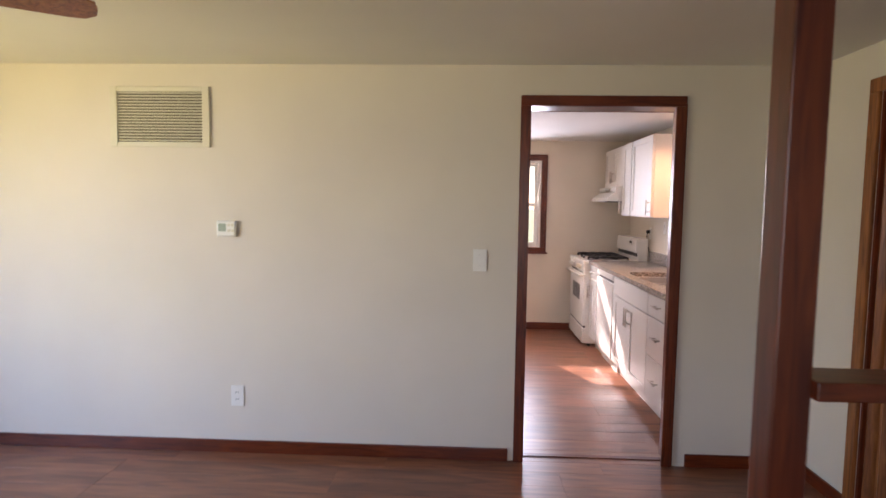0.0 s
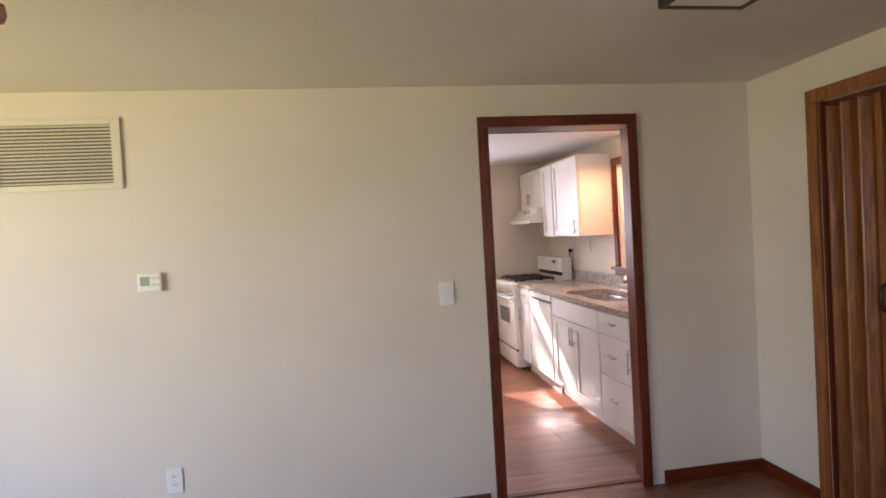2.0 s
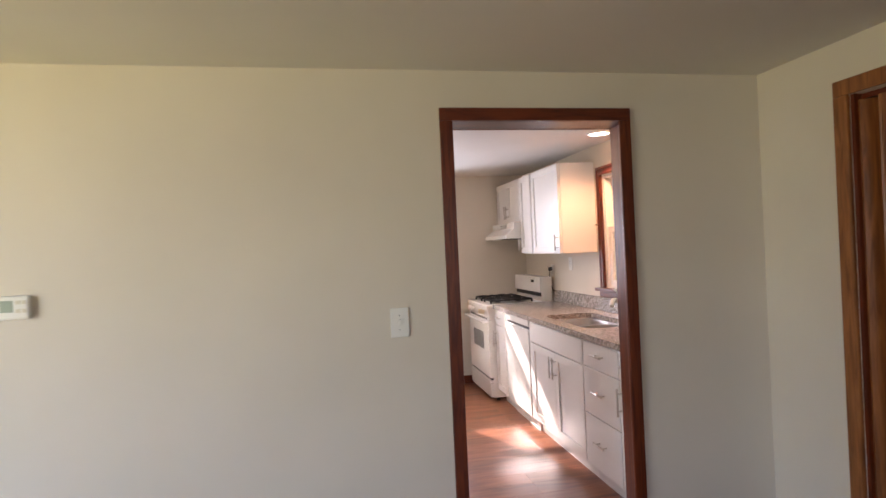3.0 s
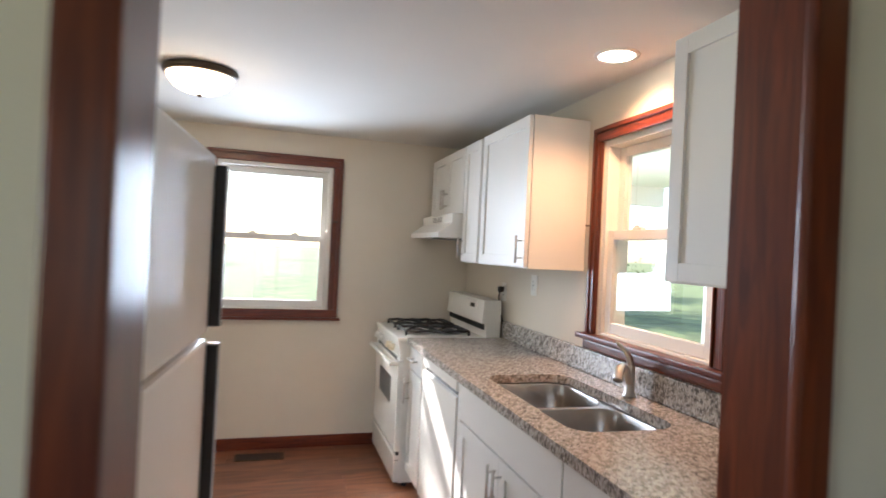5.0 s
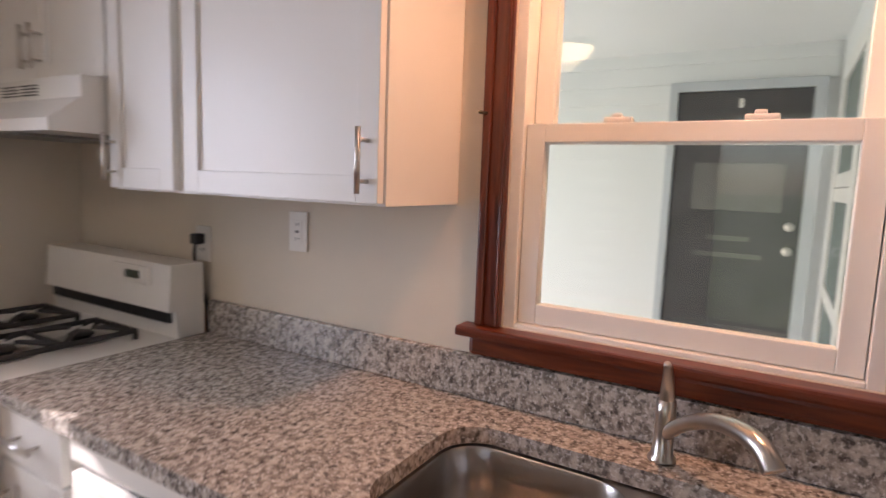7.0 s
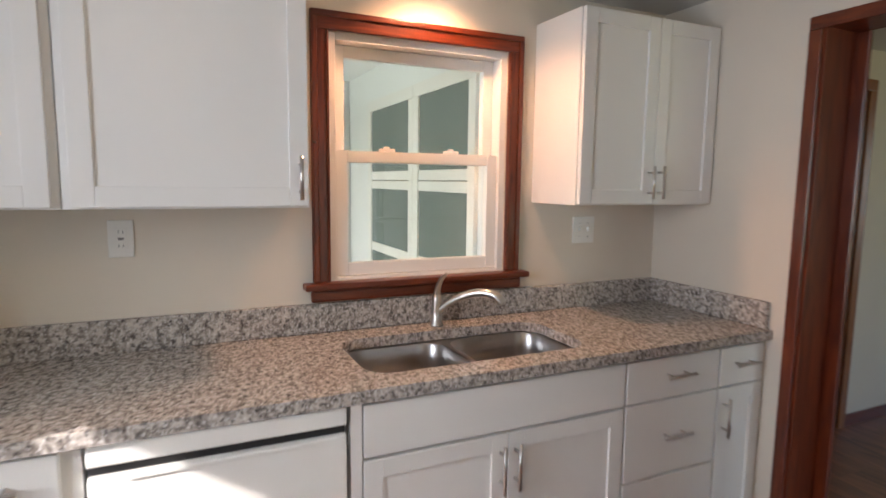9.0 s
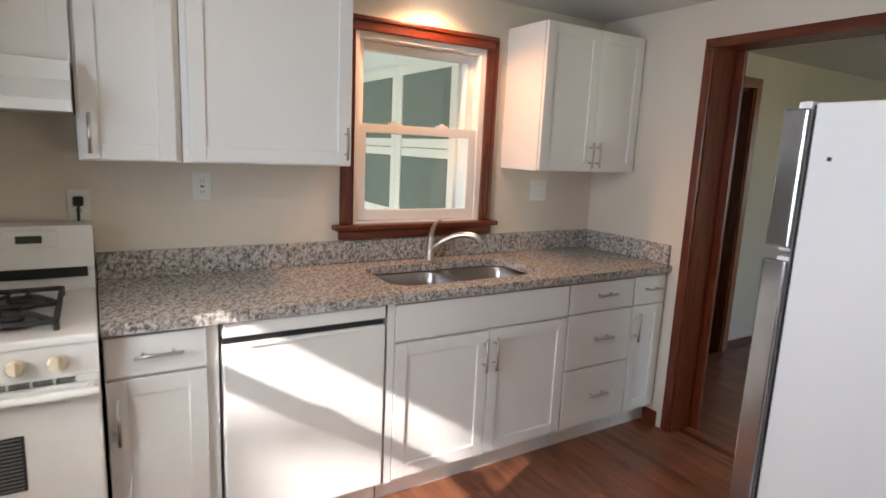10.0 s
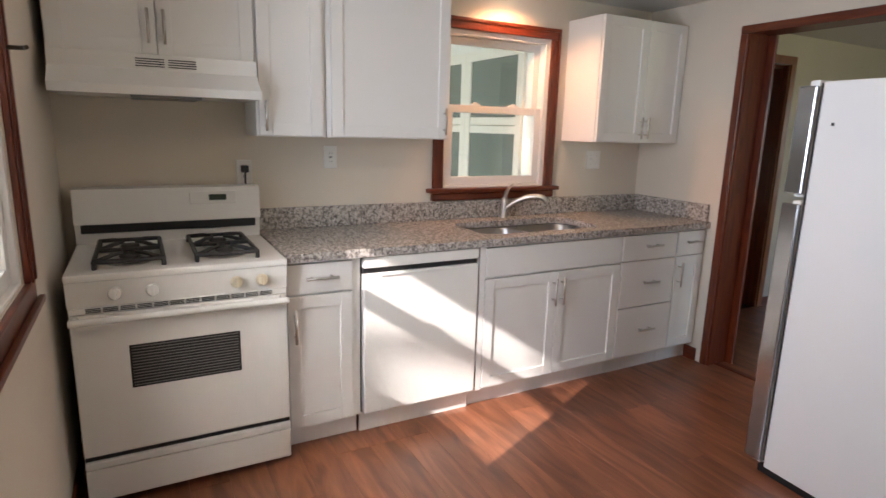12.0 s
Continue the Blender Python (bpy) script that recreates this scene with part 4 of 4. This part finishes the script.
# ---- porch outside the sink window ----
PXW, PY0, PZC = 4.40, 1.00, 2.235
structure(block("porch_floor", M_CONCRETE, None, XS + T, PY0, -0.12, PXW, 3.75, -0.04), "plain concrete porch slab", "porch floor")
# Ceiling and beam are carried out past the slab to keep sun off the siding.
structure(block("porch_ceiling", M_PORCHCEIL, None, XS + T + 0.001, PY0 - 0.1, PZC, PXW + 0.1, 4.7, PZC + 0.12), "pale painted porch ceiling", "porch ceiling")
structure(block("porch_beam", M_PORCHCEIL, None, XS + T + 0.001, 4.56, PZC - 0.2, PXW + 0.1, 4.66, PZC - 0.001), "pale painted beam across the porch's open end", "beam")
ps = thing("porch_wall_siding", "white horizontal lap siding round a dark entry door", "siding", kind="structure")
block("sheathing", M_SIDING, ps, PXW + 0.02, PY0 - 0.1, -0.12, PXW + 0.12, 3.75, PZC)
bm = bmesh.new()
vs = [bm.verts.new(v) for v in ((0, 0, 0), (0.018, 0, 0.11), (0.02, 0, 0.11), (0.02, 0, 0), (0, 1, 0), (0.018, 1, 0.11), (0.02, 1, 0.11), (0.02, 1, 0))]
for f in ((0, 1, 2, 3), (7, 6, 5, 4), (0, 4, 5, 1), (1, 5, 6, 2), (2, 6, 7, 3), (3, 7, 4, 0)):
    bm.faces.new([vs[i] for i in f])
bmesh.ops.recalc_face_normals(bm, faces=bm.faces)
lap = bpy.data.meshes.new("siding_board")
bm.to_mesh(lap)
bm.free()
lap.materials.append(M_SIDING)
for k in range(21):
    z = -0.04 + 0.11 * k
    spans = [(1.806, 3.75)] if z < 2.0 else [(PY0, 3.75)]
    for y0, y1 in spans:
        o = new("siding_board", lap)
        o.parent, o.location, o.scale = ps, (PXW, y0, z), (1, y1 - y0, 1)
block("corner_post", M_GREYTRIM, ps, PXW - 0.03, 3.70, -0.12, PXW + 0.02, 3.77, PZC - 0.001, 0.004)
pd = thing("entry_door", "charcoal porch entry door with a mail panel and lever", "door")
block("frame_side", M_GREYTRIM, pd, PXW - 0.03, 1.762, -0.04, PXW + 0.018, 1.806, 2.055, 0.004)
block("frame_side", M_GREYTRIM, pd, PXW - 0.03, 1.034, -0.04, PXW + 0.018, 1.092, 2.055, 0.004)
block("frame_head", M_GREYTRIM, pd, PXW - 0.03, 1.092, 2.002, PXW + 0.018, 1.762, 2.055, 0.004)
leaf = block("leaf", M_DARKDOOR, pd, PXW - 0.012, 1.094, -0.02, PXW + 0.015, 1.760, 2.000, 0.004)
block("panel_window", M_PANEL, leaf, PXW - 0.016, 1.19, 1.335, PXW - 0.011, 1.645, 1.60, 0.003, "small grey panel window")
for z, w in ((1.177, 0.22), (1.080, 0.36)):
    block("lettering_bar", M_PANEL, leaf, PXW - 0.0135, 1.44 - w / 2, z - 0.014, PXW - 0.0118, 1.44 + w / 2, z + 0.014, label="faded pale lettering")
block("number_plate", M_PLATE, leaf, PXW - 0.0145, 1.42, 1.905, PXW - 0.0115, 1.442, 1.955)
for z in (1.262, 1.128):
    bm = bmesh.new()
    lathe(bm, [(0.0, 0.03), (0.022, 0.028), (0.026, 0.014), (0.012, 0.0)], (0, 0, 0), 16)
    bmesh.ops.transform(bm, matrix=pose(PXW - 0.012, 1.145, z, 0, -90, 0), verts=bm.verts)
    part("knob", bm, M_NICKEL, leaf, smooth=True)
pl = thing("porch_lamp", "small jelly-jar lamp on the porch ceiling", "porch lamp", at=(3.33, 2.31, PZC))
bm = bmesh.new()
lathe(bm, [(0.0, 0.0), (0.055, 0.0), (0.055, -0.03), (0.035, -0.045), (0.0, -0.045)], (0, 0, 0), 20)
part("base", bm, M_BRONZE, pl, smooth=True)
bm = bmesh.new()
lathe(bm, [(0.032, -0.045), (0.038, -0.08), (0.037, -0.11), (0.025, -0.135), (0.0, -0.14)], (0, 0, 0), 20)
part("jar", bm, M_PLATE, pl, "frosted jar glass", True)
# house wing with porch windows
wg = thing("porch_window_wall", "white framed windows in the wing beside the porch", "window wall", kind="structure")
WINGS = ((2.27, 3.02), (3.03, 3.88))
blocks("wall_body", M_SIDING, wg, wall_rows("x", XS + T, PXW + 0.02, PY0 - 0.12, PY0 - 0.02, -0.12, PZC, [(WINGS[0][0], WINGS[1][1], 0.52, 2.01)]))
block("mullion_post", M_VINYL, wg, 3.0205, PY0 - 0.12, 0.52, 3.0295, PY0, 2.01)
for x0, x1 in WINGS:
    f = 0.07
    w = block("window_frame", M_VINYL, wg, x0, PY0 - 0.06, 0.52, x1, PY0 + 0.002, 0.59, 0.003)
    for q in ((x0, PY0 - 0.06, 1.94, x1, PY0 + 0.002, 2.01), (x0, PY0 - 0.06, 0.59, x0 + f, PY0 + 0.002, 1.94), (x1 - f, PY0 - 0.06, 0.59, x1, PY0 + 0.002, 1.94), (x0 + f, PY0 - 0.05, 1.415, x1 - f, PY0 - 0.001, 1.470), (x0 + f, PY0 - 0.05, 1.474, x1 - f, PY0 - 0.003, 1.53), (x0 + f, PY0 - 0.05, 0.985, x1 - f, PY0 - 0.001, 1.045)):
        block("window_bar", M_VINYL, w, *q, bevel=0.003)
    for z0, z1 in ((0.59, 0.985), (1.045, 1.415), (1.53, 1.94)):
        g = block("pane", M_GLASS, w, x0 + f, PY0 - 0.022, z0, x1 - f, PY0 - 0.018, z1)
        g.visible_shadow = False
        block("sheer", M_SHEER, w, x0 + f, PY0 - 0.010, z0, x1 - f, PY0 - 0.009, z1)
casing("wing_window_casing", "dark red stained casing round the side room windows", "x", PY0 - 0.12, -1, WINGS[0][0], WINGS[1][1], 0.52, 2.01, 0.07, full=True)

# ---- outdoors ----
structure(block("ground", M_GRASS, None, -400, -400, -0.35, 400, 400, -0.15), "green mown lawn reaching to the horizon", "lawn")
structure(block("foundation", M_CONCRETE, None, XLL - T, YB - T, -0.149, XS + T - 0.001, YF + T - 0.001, -0.141), "plain concrete footing under the house", "foundation")


def tree(at, height, spread, seed, leaves=2600):
    rnd = random.Random(seed)
    t = thing("tree", "leafy green tree standing on the lawn", "tree", at=at, group="yard trees")
    bm = bmesh.new()
    tube(bm, smooth_path([(0, 0, -0.3), (0.05, 0.02, height * 0.2), (-0.05, 0.05, height * 0.45), (0.04, 0, height * 0.8)], 3), [0.045 * height * (1 - 0.085 * i) for i in range(10)], 8)
    tips = []
    for k in range(9):
        a, z = rnd.uniform(0, 6.28), height * rnd.uniform(0.3, 0.7)
        tip = Vector((math.cos(a) * spread * rnd.uniform(0.4, 0.8), math.sin(a) * spread * rnd.uniform(0.4, 0.8), z + height * rnd.uniform(0.08, 0.25)))
        tube(bm, [(0, 0, z), tuple(tip * 0.5 + Vector((0, 0, z * 0.5 + 0.1))), tuple(tip)], [0.016 * height, 0.010 * height, 0.004 * height], 6)
        tips.append(tip)
    part("trunk", bm, M_BARK, t)
    vs, fs = [], []
    for k in range(leaves):
        c0 = rnd.choice(tips) if k % 3 else Vector((0, 0, height * rnd.uniform(0.45, 0.92)))
        c0 = c0 + Vector((rnd.gauss(0, spread * 0.23), rnd.gauss(0, spread * 0.23), rnd.gauss(0, height * 0.075)))
        s = rnd.uniform(0.05, 0.12) * height / 5
        q = Euler((rnd.uniform(0, 6), rnd.uniform(0, 6), rnd.uniform(0, 6))).to_matrix()
        i = len(vs)
        vs += [c0 + q @ Vector(v) * s for v in ((-1, 0, 0), (0, -0.5, 0.1), (1, 0, 0), (0, 0.5, 0.1))]
        fs.append((i, i + 1, i + 2, i + 3))
    me = bpy.data.meshes.new("crown")
    me.from_pydata(vs, [], fs)
    me.materials.append(M_LEAF)
    o = new("crown", me)
    o.parent = t


for i, (x, y, h, s) in enumerate(((5.3, 7.6, 1.4, 0.8), (6.6, 9.2, 1.8, 1.0), (8.6, 17.0, 5.5, 2.3), (-9.4, 85.0, 6.0, 3.4), (-7.2, 48.0, 5.5, 2.8), (8.5, 20.0, 7.0, 3.0), (12.0, 30.0, 8.0, 3.5))):
    tree((x, y, -0.15), h, s, 11 + i)
# Thin crown out of view, added in the sun's path to dapple the kitchen patch.
tree((-2.9, 12.4, -0.15), 9.0, 3.2, 29, 130)

# ---- floor planks, last ----
PW, PL = 0.152, 1.22


def plank_mesh(length):
    bm = bmesh.new()
    box(bm, 0.0003, 0.0003, -0.0115, length - 0.0003, PW - 0.0003, 0.0)
    top_edges = [e for e in bm.edges if all(v.co.z > -0.001 for v in e.verts)]
    bmesh.ops.bevel(bm, geom=top_edges, offset=0.0006, segments=1, affect="EDGES")
    me = bpy.data.meshes.new("plank")
    bm.to_mesh(me)
    bm.free()
    me.materials.append(M_FLOOR)
    return me


planks = {}


def lay(parent, x0, x1, y0, y1, seed):
    rnd = random.Random(seed)
    y = y0
    while y < y1 - 0.005:
        x = x0
        first = rnd.choice((0.3, 0.55, 0.8, 1.05))
        while x < x1 - 0.002:
            ln = round(min(first if x == x0 else PL, x1 - x), 3)
            if ln not in planks:
                planks[ln] = plank_mesh(ln)
            o = new("plank", planks[ln])
            o.parent = parent
            o.location = (x, y, 0)
            if y + PW > y1:
                o.scale = (1, (y1 - y) / PW, 1)
            x += ln
        y += PW


kf = thing("floor_kitchen", "reddish-brown wood-look vinyl plank floor in the kitchen", "floor", kind="structure")
lay(kf, XL, XS - 0.001, YK + 0.001, YF - 0.001, 3)
df = thing("floor_doorway", "reddish-brown vinyl planks in the doorway", "floor", kind="structure")
lay(df, DX0, DX1, 0.0005, YK, 4)
lf = thing("floor_living", "reddish-brown wood-look vinyl plank floor in the living room", "floor", kind="structure")
lay(lf, XLL, XR - 0.001, YB, -0.001, 5)
